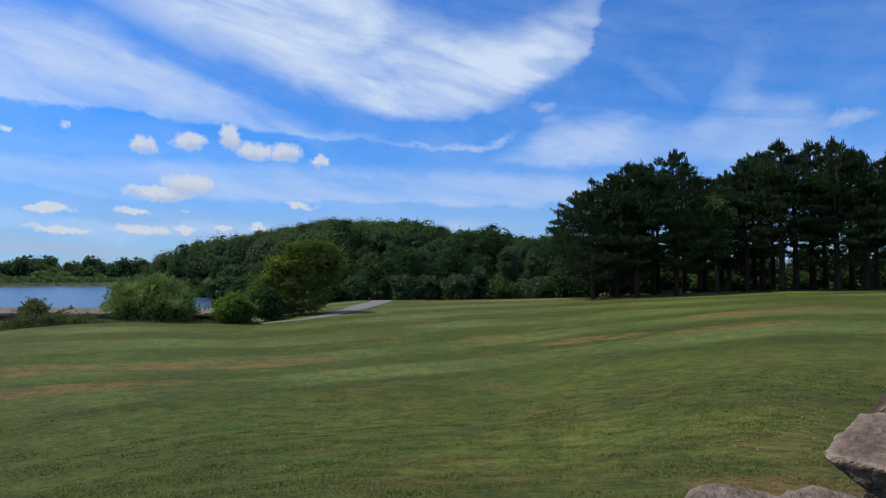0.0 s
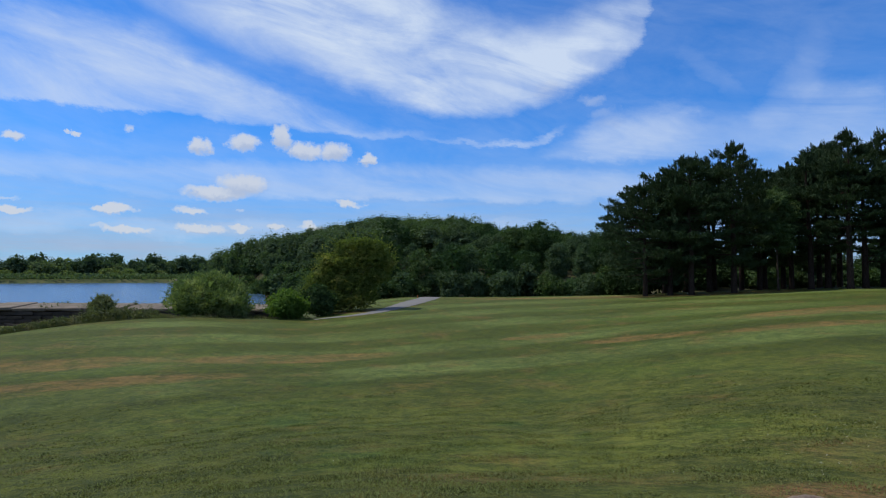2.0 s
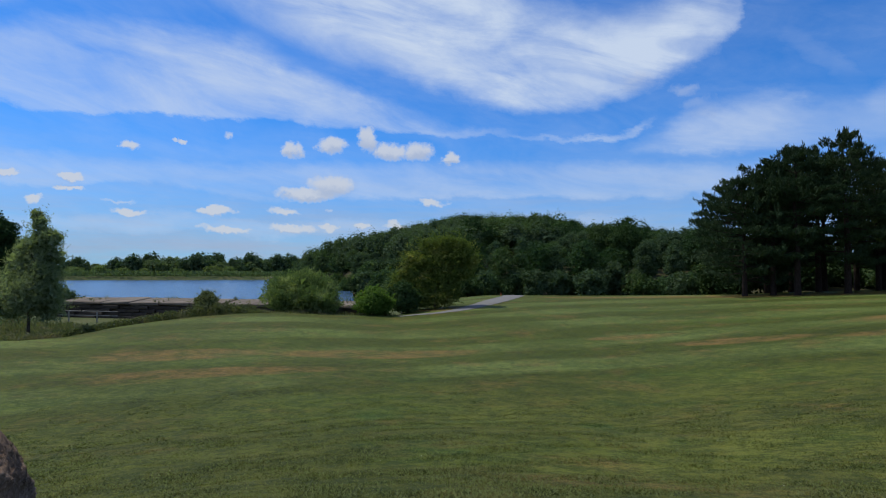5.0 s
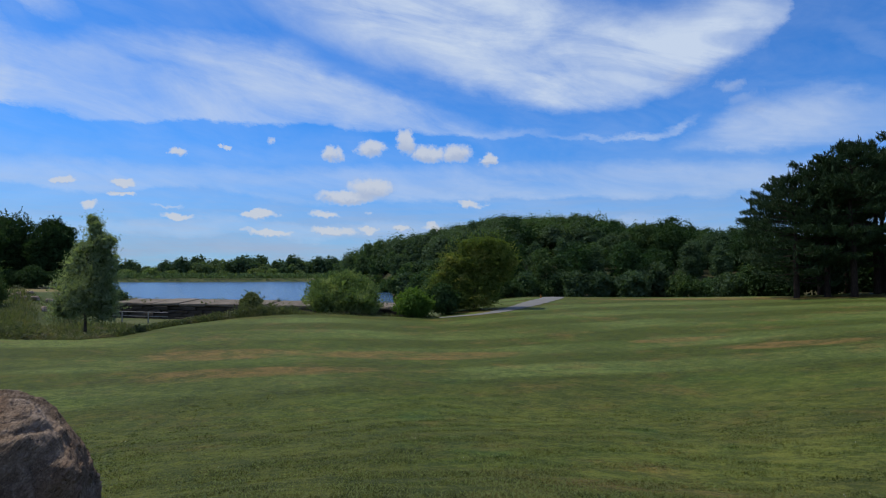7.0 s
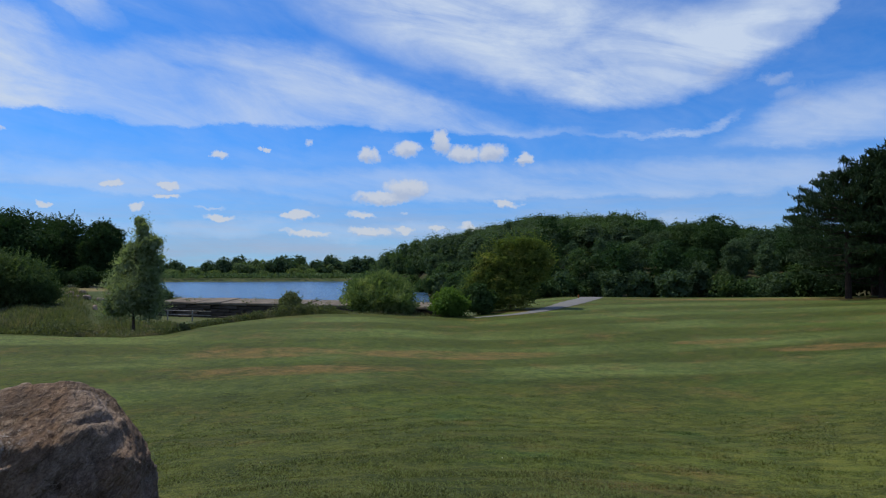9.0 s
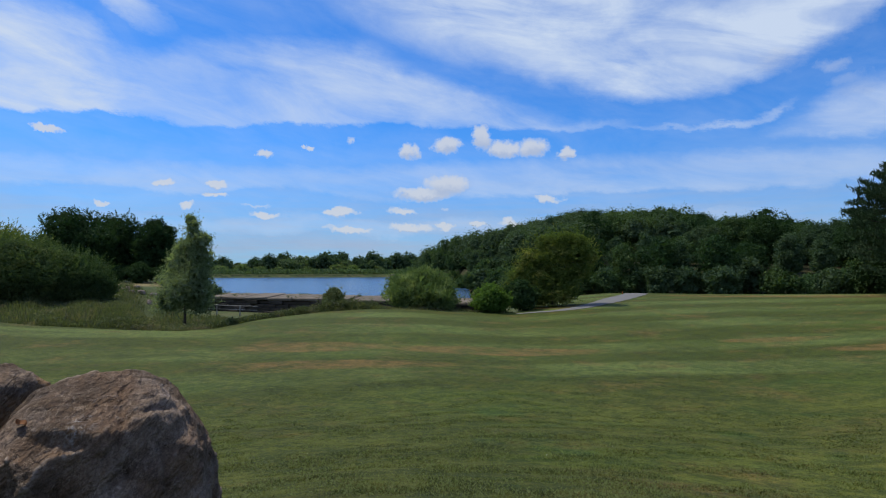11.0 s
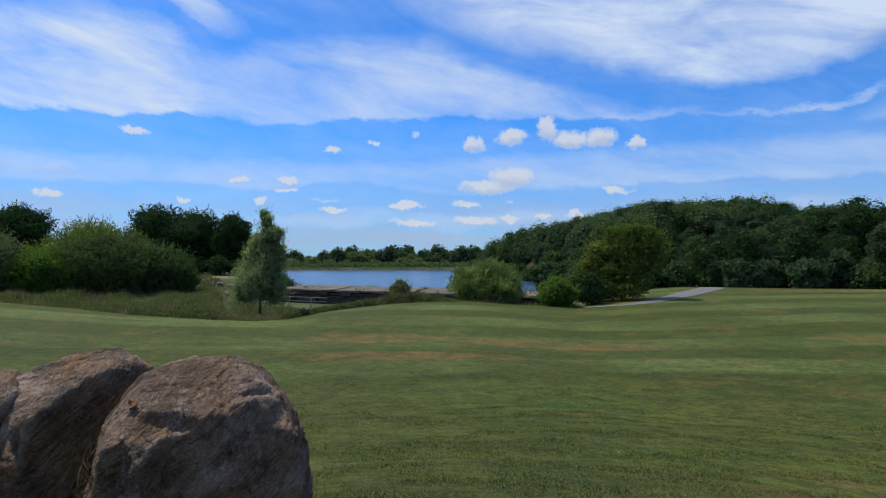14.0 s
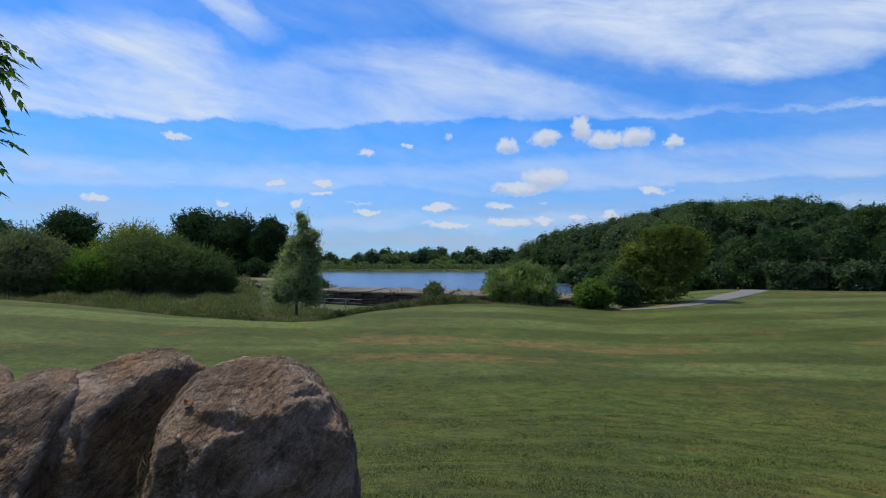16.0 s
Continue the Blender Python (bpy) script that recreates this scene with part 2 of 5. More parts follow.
def leaf_material(name, dark, light, tip=None, through_light=0.3, rough=0.8):
    """Leaves: each leaf its own tone, lit through from behind."""
    m, n, out = material(name)
    rnd = n.add("ShaderNodeNewGeometry").outputs["Random Per Island"]
    obr = n.add("ShaderNodeObjectInfo").outputs["Random"]
    pos = n.add("ShaderNodeTexCoord").outputs["Object"]
    col = n.mix(n.ramp(rnd, 0.0, 1.0, 0.24, 0.76, smooth=False), dark, light)
    if tip:
        col = n.mix(n.ramp(n.noise(pos, 0.7, 3), 0.5, 0.72), col, tip)
    col = n.mix(n.math("MULTIPLY", obr, 0.28), col, n.mix(1.0, col, (1.25, 0.95, 0.7), "MULTIPLY"))
    col = n.mix(n.ramp(n.noise(pos, 0.35, 2), 0.35, 0.65, 0.0, 0.5), col, n.mix(1.0, col, (0.62, 0.7, 0.66), "MULTIPLY"))
    col = n.mix(1.0, col, (0.76, 0.78, 0.80), "MULTIPLY")
    b = n.add("ShaderNodeBsdfPrincipled")
    n.put(b.inputs["Base Color"], col)
    n.put(b.inputs["Roughness"], rough)
    n.put(b.inputs["Specular IOR Level"], 0.12)
    t = n.add("ShaderNodeBsdfTranslucent")
    n.put(t.inputs[0], n.mix(1.0, col, (1.15, 1.2, 0.55), "MULTIPLY"))
    s = n.add("ShaderNodeMixShader")
    n.put(s.inputs[0], min(0.5, through_light * 1.35))
    n.put(s.inputs[1], b.outputs[0])
    n.put(s.inputs[2], t.outputs[0])
    n.put(out.inputs[0], s.outputs[0])
    return m


def bark_material(name, a, b):
    m, n, out = material(name)
    pos = n.add("ShaderNodeTexCoord").outputs["Object"]
    x, y, z = n.split(pos)
    v = n.noise(n.xyz(n.math("MULTIPLY", x, 6.0), n.math("MULTIPLY", y, 6.0), n.math("MULTIPLY", z, 1.4)), 2.5, 5, 0.65)
    bsdf(n, out, n.mix(n.ramp(v, 0.3, 0.7), a, b), 0.9, 0.15, v, distance=0.05)
    return m


M_PINE = leaf_material("pine_needles", (0.018, 0.040, 0.020), (0.054, 0.090, 0.038), None, 0.12)
M_OAK = leaf_material("dark_broad_leaves", (0.021, 0.054, 0.020), (0.060, 0.116, 0.042), None, 0.22)
M_WOOD = leaf_material("woodland_leaves", (0.034, 0.078, 0.032), (0.100, 0.172, 0.068), (0.140, 0.200, 0.084), 0.25)
M_WOOD2 = leaf_material("woodland_leaves_cool", (0.038, 0.080, 0.046), (0.112, 0.174, 0.096), None, 0.25)
M_SALLOW = leaf_material("sallow_leaves", (0.062, 0.108, 0.042), (0.205, 0.290, 0.110), (0.400, 0.460, 0.200), 0.3)
M_BRIGHT = leaf_material("bright_leaves", (0.058, 0.130, 0.024), (0.155, 0.270, 0.058), None, 0.35)
M_YELLOW = leaf_material("olive_leaves", (0.062, 0.106, 0.028), (0.205, 0.275, 0.075), (0.340, 0.350, 0.115), 0.32)
M_WILLOW = leaf_material("willow_leaves", (0.150, 0.210, 0.125), (0.345, 0.420, 0.260), None, 0.4)
M_THICKET = leaf_material("thicket_leaves", (0.036, 0.076, 0.030), (0.130, 0.195, 0.080), (0.190, 0.245, 0.105), 0.28)
# bush leaves coloured dark in place of the shade behind the pines
M_SHADED = leaf_material("shade_darkened_leaves", (0.018, 0.042, 0.014), (0.045, 0.085, 0.026), None, 0.1)
M_GREY = leaf_material("grey_green_leaves", (0.075, 0.112, 0.056), (0.205, 0.245, 0.135), (0.190, 0.200, 0.110), 0.28)
M_ASH = leaf_material("ash_leaves", (0.040, 0.095, 0.018), (0.075, 0.150, 0.030), None, 0.4)
# haze over the lake is put into this paler leaf colour
M_FAR = leaf_material("hazed_distant_leaves", (0.085, 0.140, 0.070), (0.185, 0.255, 0.115), None, 0.25)
M_BARK = bark_material("grey_brown_bark", (0.035, 0.028, 0.020), (0.11, 0.09, 0.07))
M_PINEBARK = bark_material("pine_bark", (0.018, 0.014, 0.011), (0.050, 0.034, 0.026))

# ---------------------------------------------------------------- the lie of the land
# all heights below are metres from the first eye level; world z adds EYE
CREST_AZ = [-180, -90, -72, -66, -60, -53.6, -49.5, -46.3, -41.9, -36.3, -31.8, -27.8, -22.3, -17.6, -14, -12, -8.7, -3, 0.3, 6.5, 14.5, 22, 30.7, 38, 50, 90, 180]
CREST_D = [40, 46, 44, 40, 36, 33, 32, 33, 36, 39, 40, 40, 41, 43, 52, 60, 62, 62, 62, 62, 62, 64, 68, 70, 70, 60, 40]
CREST_Z = [-1.0, -1.6, -2.07, -2.45, -2.83, -3.0, -3.08, -3.1, -2.9, -2.73, -2.66, -2.73, -3.0, -3.2, -2.95, -2.65, -2.42, -2.40, -2.40, -2.27, -2.02, -1.66, -1.22, -1.1, -1.0, -0.9, -1.0]
NEAR_D = [0, 1.5, 3, 4.4, 5.6, 8, 10, 12.5, 19, 25, 400]
NEAR_L = [-0.70, -0.70, -1.15, -1.54, -1.86, -2.30, -2.60, -2.90, -3.45, -3.75, -3.75]
NEAR_R = [-0.70, -0.70, -1.10, -1.35, -1.58, -1.80, -1.92, -2.05, -2.25, -2.30, -2.30]
WATER_Z = -3.2


def smooth(a, b, x):
    t = np.clip((x - a) / (b - a), 0, 1)
    return t * t * (3 - 2 * t)


def lake_mask(x, y):
    az, d = np.degrees(np.arctan2(x, y)), np.hypot(x, y)
    right = np.interp(d, [60, 110, 140, 300], [-20.8, -22.0, -27.0, -29.0])
    return smooth(45.0, 47.5, y) * smooth(305, 298, d) * smooth(-70, -66, az) * smooth(0.8, -0.8, az - right) * smooth(-49.5, -47.5, az + smooth(240, 280, d) * 30)


def land(x, y):
    """Height of the ground."""
    x, y = np.asarray(x, float), np.asarray(y, float)
    az, d = np.degrees(np.arctan2(x, y)), np.hypot(x, y)
    dc, zc = np.interp(az, CREST_AZ, CREST_D), np.interp(az, CREST_AZ, CREST_Z)
    side = smooth(2, 34, az)
    near = (1 - side) * np.interp(d, NEAR_D, NEAR_L) + side * np.interp(d, NEAR_D, NEAR_R)
    near += smooth(6, 12, d) * 0.10 * np.sin(0.42 * (-0.57 * x + 0.82 * y) + 0.06 * x)
    k = smooth(0, 1, (d - 12) / (dc - 12))
    z = (1 - k) * near + k * zc
    # past the crest
    past = d - dc
    hollow = smooth(-54.2, -51.6, az) * smooth(-15, -20, az) * (1 - smooth(52, 62, d) * smooth(-47, -50, az))
    low = zc + (-3.95 - zc) * smooth(1, 9, past)
    west = zc + 0.05 * np.clip(past, 0, 30) * smooth(0, 8, past)
    east = zc - 0.9 * smooth(2, 10, past)
    pines = smooth(12, 17, az)
    east = (1 - pines) * east + pines * (zc - 1.3 * smooth(4, 20, past))
    outer = hollow * low + (1 - hollow) * np.where(az < -30, west, east)
    z = np.where(past > 0, outer, z)
    # wooded hill
    s = np.where(x < -22, 27.0, 46.0)
    z = z + 10.5 * np.exp(-((x + 22) / s) ** 2 / 2 - ((y - 152) / 42.0) ** 2 / 2) * smooth(60, 100, d)
    z = np.where(d > 200, z + (-1.6 - z) * smooth(200, 290, d), z)
    m = lake_mask(x, y)
    return (1 - m) * z + m * (-5.0)


def ground_at(x, y):
    return float(land(x, y)) + EYE


def polar(az_deg, d):
    return d * math.sin(radians(az_deg)), d * math.cos(radians(az_deg))


def mesh_of(name, verts, faces, mat=None, flat_shade=True):
    """A mesh from arrays; faces all with the same number of corners."""
    verts, faces = np.asarray(verts, np.float32), np.asarray(faces, np.int32)
    me = bpy.data.meshes.new(name)
    k = faces.shape[1]
    me.vertices.add(len(verts))
    me.vertices.foreach_set("co", verts.ravel())
    me.loops.add(faces.size)
    me.loops.foreach_set("vertex_index", faces.ravel())
    me.polygons.add(len(faces))
    me.polygons.foreach_set("loop_start", np.arange(0, faces.size, k, dtype=np.int32))
    me.update(calc_edges=True)
    me.polygons.foreach_set("use_smooth", np.full(len(faces), not flat_shade))
    if mat:
        me.materials.append(mat)
    return me


def part(name, me, parent, label="", mat=None):
    if mat:
        me.materials.append(mat)
    ob = new(name, me)
    ob.parent = parent
    return tagged(ob, label)


def thing(name, label, category, group="", kind="", place=(0, 0, 0)):
    ob = tagged(new(name), label, category, group, kind)
    ob.location = place
    return ob


def bm_mesh(name, bm, mat, smooth_shade=False):
    me = bpy.data.meshes.new(name)
    bm.to_mesh(me)
    bm.free()
    me.materials.append(mat)
    if smooth_shade:
        me.polygons.foreach_set("use_smooth", np.full(len(me.polygons), True))
    return me


# ground material
M_LAWN, n, out = material("mown_grass")
pos = n.add("ShaderNodeTexCoord").outputs["Object"]
px, py, pz = n.split(pos)
wob = n.noise(pos, 0.06, 4, 0.55)
dist = n.vmath("LENGTH", pos)
u = n.math("ADD", px, n.math("MULTIPLY", py, 0.6))
# mowing bands follow a bent line over the fairway
bend = n.math("SUBTRACT", 24.0, n.math("MULTIPLY", n.math("MAXIMUM", n.math("SUBTRACT", 2.2, px), 0.0), 0.72))
v = n.math("ADD", n.math("SUBTRACT", py, bend), n.math("MULTIPLY", n.math("SUBTRACT", wob, 0.5), 5.0))
band = n.ramp(n.math("COSINE", n.math("MULTIPLY", v, 0.86)), -0.5, 0.45)
band = n.math("MULTIPLY", band, n.ramp(v, -4.5, -1.5))
far_in = n.ramp(v, -6.5, -2.5)


def patch(cx, cy, rx, ry, turn):
    """A soft-edged oval patch on the ground, 1 in its middle."""
    dx, dy = n.math("SUBTRACT", px, cx), n.math("SUBTRACT", py, cy)
    c, s_ = math.cos(radians(turn)), math.sin(radians(turn))
    a = n.math("ADD", n.math("MULTIPLY", dx, c / rx), n.math("MULTIPLY", dy, s_ / rx))
    b = n.math("ADD", n.math("MULTIPLY", dx, -s_ / ry), n.math("MULTIPLY", dy, c / ry))
    return n.math("SUBTRACT", 1.0, n.math("ADD", n.math("MULTIPLY", a, a), n.math("MULTIPLY", b, b)), clamp=True)


big = n.noise(pos, 0.16, 4, 0.6)
mid = n.noise(pos, 0.9, 5, 0.65)
clumps = n.noise(pos, 2.6, 5, 0.68)
fine = n.noise(pos, 11.0, 5, 0.7)
grain = n.noise(pos, 75.0, 5, 0.8)
col = n.mix(n.ramp(big, 0.34, 0.66), (0.080, 0.098, 0.013), (0.113, 0.132, 0.020))
col = n.mix(n.math("MULTIPLY", far_in, 0.8), col, (0.057, 0.076, 0.007))
band = n.math("MULTIPLY", band, n.ramp(n.noise(pos, 0.09, 3, 0.5), 0.32, 0.64, 0.12, 0.90))
col = n.mix(band, col, (0.132, 0.172, 0.042))
col = n.mix(n.math("MULTIPLY", n.ramp(patch(1.4, 7.2, 4.2, 2.6, 20), 0.0, 0.9), 0.5), col, (0.128, 0.172, 0.020))
dry = None
for one in ((-8.3, 23.6, 5.5, 1.5, 30), (-11.6, 16.9, 4.6, 1.2, 28), (-15.5, 20.0, 4.0, 1.6, 30), (7.0, 27.6, 3.6, 1.2, -8), (14.0, 26.6, 4.5, 1.1, 5), (18.5, 33.0, 7.0, 2.2, 10), (3.0, 31.4, 3.0, 1.0, 15), (17.0, 58.0, 14.0, 3.5, -8), (4.0, 60.0, 10.0, 2.0, 0), (2.6, 3.9, 1.3, 0.7, 20), (-10.4, 46.0, 3.2, 1.8, 10), (16.0, 59.5, 18.0, 2.4, -6)):
    p1 = patch(*one)
    dry = p1 if dry is None else n.math("MAXIMUM", dry, p1)
dry = n.math("MULTIPLY", n.ramp(dry, 0.0, 0.6), n.ramp(mid, 0.33, 0.62, 0.25, 1.0))
lush = n.ramp(n.noise(n.xyz(n.math("MULTIPLY", u, 0.35), v, 5.0), 0.30, 5, 0.62), 0.50, 0.66, 0.0, 0.55)
col = n.mix(lush, col, (0.088, 0.128, 0.016))
thin = n.ramp(n.noise(n.xyz(n.math("MULTIPLY", u, 0.30), v, 9.0), 0.42, 5, 0.65), 0.53, 0.68, 0.0, 0.5)
col = n.mix(thin, col, (0.052, 0.066, 0.010))
scatter = n.math("MULTIPLY", n.ramp(n.noise(n.xyz(px, py, 3.3), 0.5, 6, 0.72), 0.50, 0.72), 0.6)
col = n.mix(n.math("MULTIPLY", n.math("MAXIMUM", dry, scatter), 0.74), col, (0.215, 0.127, 0.042))
close = n.ramp(dist, 45, 8, 0.6, 1.0)
lines = n.noise(n.xyz(n.math("MULTIPLY", u, 0.30), n.math("MULTIPLY", v, 1.3), 0.0), 1.0, 6, 0.7)
col = n.mix(n.ramp(lines, 0.46, 0.62, 0.0, 0.22), col, n.mix(1.0, col, (0.66, 0.70, 0.62), "MULTIPLY"))
col = n.mix(n.ramp(lines, 0.50, 0.36, 0.0, 0.22), col, n.mix(1.0, col, (1.30, 1.16, 1.35), "MULTIPLY"))
tex = n.math("ADD", n.math("MULTIPLY", clumps, 0.40), n.math("ADD", n.math("MULTIPLY", n.noise(pos, 5.5, 4, 0.7), 0.35), n.math("MULTIPLY", fine, 0.30)))
tex = n.ramp(n.math("ADD", tex, n.math("MULTIPLY", n.math("SUBTRACT", mid, 0.5), 0.25)), 0.455, 0.60)
tuft = n.mix(tex, n.mix(1.0, col, (0.50, 0.57, 0.52), "MULTIPLY"), n.mix(1.0, col, (1.42, 1.28, 1.36), "MULTIPLY"))
col = n.mix(n.math("MULTIPLY", close, 0.85), col, tuft)
near_grey = n.math("MULTIPLY", n.math("MULTIPLY", n.ramp(dist, 16, 4), n.ramp(px, -2.0, 3.0, 0.15, 1.0)), n.ramp(n.noise(n.xyz(px, py, 8.1), 0.8, 5, 0.7), 0.36, 0.60, 0.25, 1.0))
col = n.mix(near_grey, col, n.mix(1.0, col, (1.48, 1.22, 1.80), "MULTIPLY"))
col = n.mix(n.ramp(grain, 0.42, 0.62, 0.0, 0.8), n.mix(1.0, col, (0.55, 0.58, 0.56), "MULTIPLY"), n.mix(1.0, col, (1.85, 1.72, 1.72), "MULTIPLY"))
clover = n.math("MULTIPLY", n.ramp(n.noise(n.xyz(px, py, 21.0), 0.33, 5, 0.7), 0.55, 0.68), n.ramp(dist, 34, 14))
col = n.mix(n.math("MULTIPLY", clover, 0.7), col, n.mix(1.0, col, (0.62, 1.0, 1.05), "MULTIPLY"))
col = n.mix(1.0, col, (0.88, 0.95, 0.90), "MULTIPLY")
bsdf(n, out, col, 0.85, 0.15, n.math("ADD", n.math("MULTIPLY", fine, 0.6), grain), distance=0.03, strength=0.8)

M_ROUGH, n, out = material("rough_ground")
pos = n.add("ShaderNodeTexCoord").outputs["Object"]
a = n.noise(pos, 0.25, 4, 0.6)
b2 = n.noise(pos, 3.0, 5, 0.7)
col = n.mix(n.ramp(a, 0.35, 0.65), (0.058, 0.086, 0.030), (0.110, 0.118, 0.050))
field = n.ramp(n.vmath("LENGTH", n.vmath("MULTIPLY", n.vmath("SUBTRACT", pos, (-58.0, 44.5, 0.0)), (1.0, 1.0, 0.0))), 12, 7)
col = n.mix(n.math("MULTIPLY", field, 0.75), col, (0.26, 0.20, 0.10))
col = n.mix(n.ramp(b2, 0.4, 0.7, 0, 0.6), col, (0.045, 0.055, 0.024))
bsdf(n, out, col, 0.9, 0.1, b2, distance=0.15)

M_FLOOR, n, out = material("woodland_floor")
pos = n.add("ShaderNodeTexCoord").outputs["Object"]
a = n.noise(pos, 0.8, 5, 0.65)
bsdf(n, out, n.mix(n.ramp(a, 0.35, 0.65), (0.030, 0.034, 0.016), (0.070, 0.066, 0.032)), 0.9, 0.1, a, distance=0.2)

M_PATH, n, out = material("path_gravel")
pos = n.add("ShaderNodeTexCoord").outputs["Object"]
a, b2 = n.noise(pos, 0.6, 4, 0.6), n.noise(pos, 30.0, 3, 0.7)
bsdf(n, out, n.mix(n.ramp(a, 0.3, 0.7), n.mix(b2, (0.135, 0.137, 0.143), (0.21, 0.21, 0.215)), (0.165, 0.158, 0.152)), 0.9, 0.2, b2, distance=0.02)

M_WATER, n, out = material("lake_water")
pos = n.add("ShaderNodeTexCoord").outputs["Object"]
px, py, pz = n.split(pos)
rip = n.noise(n.xyz(n.math("MULTIPLY", px, 0.35), py, 0.0), 1.3, 5, 0.7)
bsdf(n, out, (0.035, 0.085, 0.17), 0.22, 0.5, rip, distance=0.25, strength=0.35)

# ---------------------------------------------------------------- ground, path, lake
rings = np.concatenate([[0.02], np.linspace(0, 12, 49)[1:], np.linspace(12.5, 75, 126), np.geomspace(76, 330, 90), np.geomspace(345, 4500, 26)])
spokes = np.radians(np.concatenate([np.arange(-84, 50, 0.75), np.arange(50, 276, 6.0)]))
R2, A2 = np.meshgrid(rings, spokes, indexing="ij")
GX, GY = R2 * np.sin(A2), R2 * np.cos(A2)
rng = np.random.default_rng(4)
GZ = land(GX, GY) + EYE
nr, ns = GX.shape
verts = np.stack([GX, GY, GZ], -1).reshape(-1, 3)
ii, jj = np.meshgrid(np.arange(nr - 1), np.arange(ns), indexing="ij")
j2 = (jj + 1) % ns
quads = np.stack([ii * ns + jj, ii * ns + j2, (ii + 1) * ns + j2, (ii + 1) * ns + jj], -1).reshape(-1, 4)
me = mesh_of("ground", verts, quads, M_LAWN, flat_shade=False)
me.materials.append(M_ROUGH)
me.materials.append(M_FLOOR)
fc = verts[quads].mean(1)
faz, fd = np.degrees(np.arctan2(fc[:, 0], fc[:, 1])), np.hypot(fc[:, 0], fc[:, 1])
edge = np.interp(faz, CREST_AZ, CREST_D)
rough_face = ((faz < -17) & (fd > edge + 0.4)) | (fd > 72)
wood_face = (faz > -30) & (faz < 60) & (fd > 70) & (fd < 260)
me.polygons.foreach_set("material_index", np.where(wood_face, 2, rough_face).astype(np.int32))
tagged(new("ground", me), "mown golf fairway grass falling away from a rocky bank", "ground", kind="structure")

# gravel path, a strip that follows the slope
PATH_LINE = [(-17.5, 42.6), (-15.6, 43.2), (-13.2, 44.2), (-11.3, 45.8), (-9.6, 48.6), (-8.3, 52.0), (-7.2, 56.0), (-6.4, 60.0), (-6.0, 64.0)]


def spline(points, per):
    pts = [Vector((*polar(a, d), 0)) for a, d in points]
    pts = [2 * pts[0] - pts[1]] + pts + [2 * pts[-1] - pts[-2]]
    res = []
    for k in range(1, len(pts) - 2):
        p0, p1, p2, p3 = pts[k - 1:k + 3]
        for s in range(per):
            t = s / per
            res.append(0.5 * (2 * p1 + (p2 - p0) * t + (2 * p0 - 5 * p1 + 4 * p2 - p3) * t * t + (3 * p1 - p0 - 3 * p2 + p3) * t ** 3))
    return res


line = spline(PATH_LINE, 12)
pv = []
for k, p in enumerate(line):
    q = line[min(k + 1, len(line) - 1)] - line[max(k - 1, 0)]
    side = Vector((q.y, -q.x, 0)).normalized()
    wide = (0.28 + 0.85 * min(1.0, k / 64)) + 0.05 * math.sin(k * 0.9)
    for s in (-1, -0.5, 0, 0.5, 1):
        v = p + side * wide * s
        pv.append((v.x, v.y, ground_at(v.x, v.y) + 0.05 - 0.02 * abs(s)))
pf = [(k * 5 + c, k * 5 + c + 1, k * 5 + c + 6, k * 5 + c + 5) for k in range(len(line) - 1) for c in range(4)]
tagged(new("path", mesh_of("path", pv, pf, M_PATH)), "pale grey gravel buggy path winding over the grass rise", "path", kind="structure")

# lake sheet
shore = [(-420, 46), (-17.5, 46), (-24, 60), (-43, 106), (-64, 128), (-160, 280), (-160, 330), (-420, 330)]
bm = bmesh.new()
bm.faces.new([bm.verts.new((x, y, WATER_Z + EYE)) for x, y in shore])
tagged(new("water", bm_mesh("water", bm, M_WATER)), "rippled blue lake reflecting the summer sky", "lake", kind="structure")

# ---------------------------------------------------------------- plants


def tube(rows, sides=7):
    """Verts and quads of a tapered tube along rows of (point, radius)."""
    V, F = [], []
    pts = [Vector(p) for p, _ in rows]
    for k, (p, r) in enumerate(rows):
        t = (pts[min(k + 1, len(pts) - 1)] - pts[max(k - 1, 0)]).normalized()
        a = t.orthogonal().normalized() if abs(t.z) < 0.95 else Vector((1, 0, 0))
        a = (a - t * a.dot(t)).normalized()
        b = t.cross(a)
        for s in range(sides):
            q = 2 * math.pi * s / sides
            V.append(pts[k] + (a * math.cos(q) + b * math.sin(q)) * r)
    for k in range(len(rows) - 1):
        for s in range(sides):
            F.append((k * sides + s, k * sides + (s + 1) % sides, (k + 1) * sides + (s + 1) % sides, (k + 1) * sides + s))
    return V, F


def join(pieces):
    V, F = [], []
    for v, f in pieces:
        o = len(V)
        V += [tuple(p) for p in v]
        F += [tuple(i + o for i in q) for q in f]
    return V, F


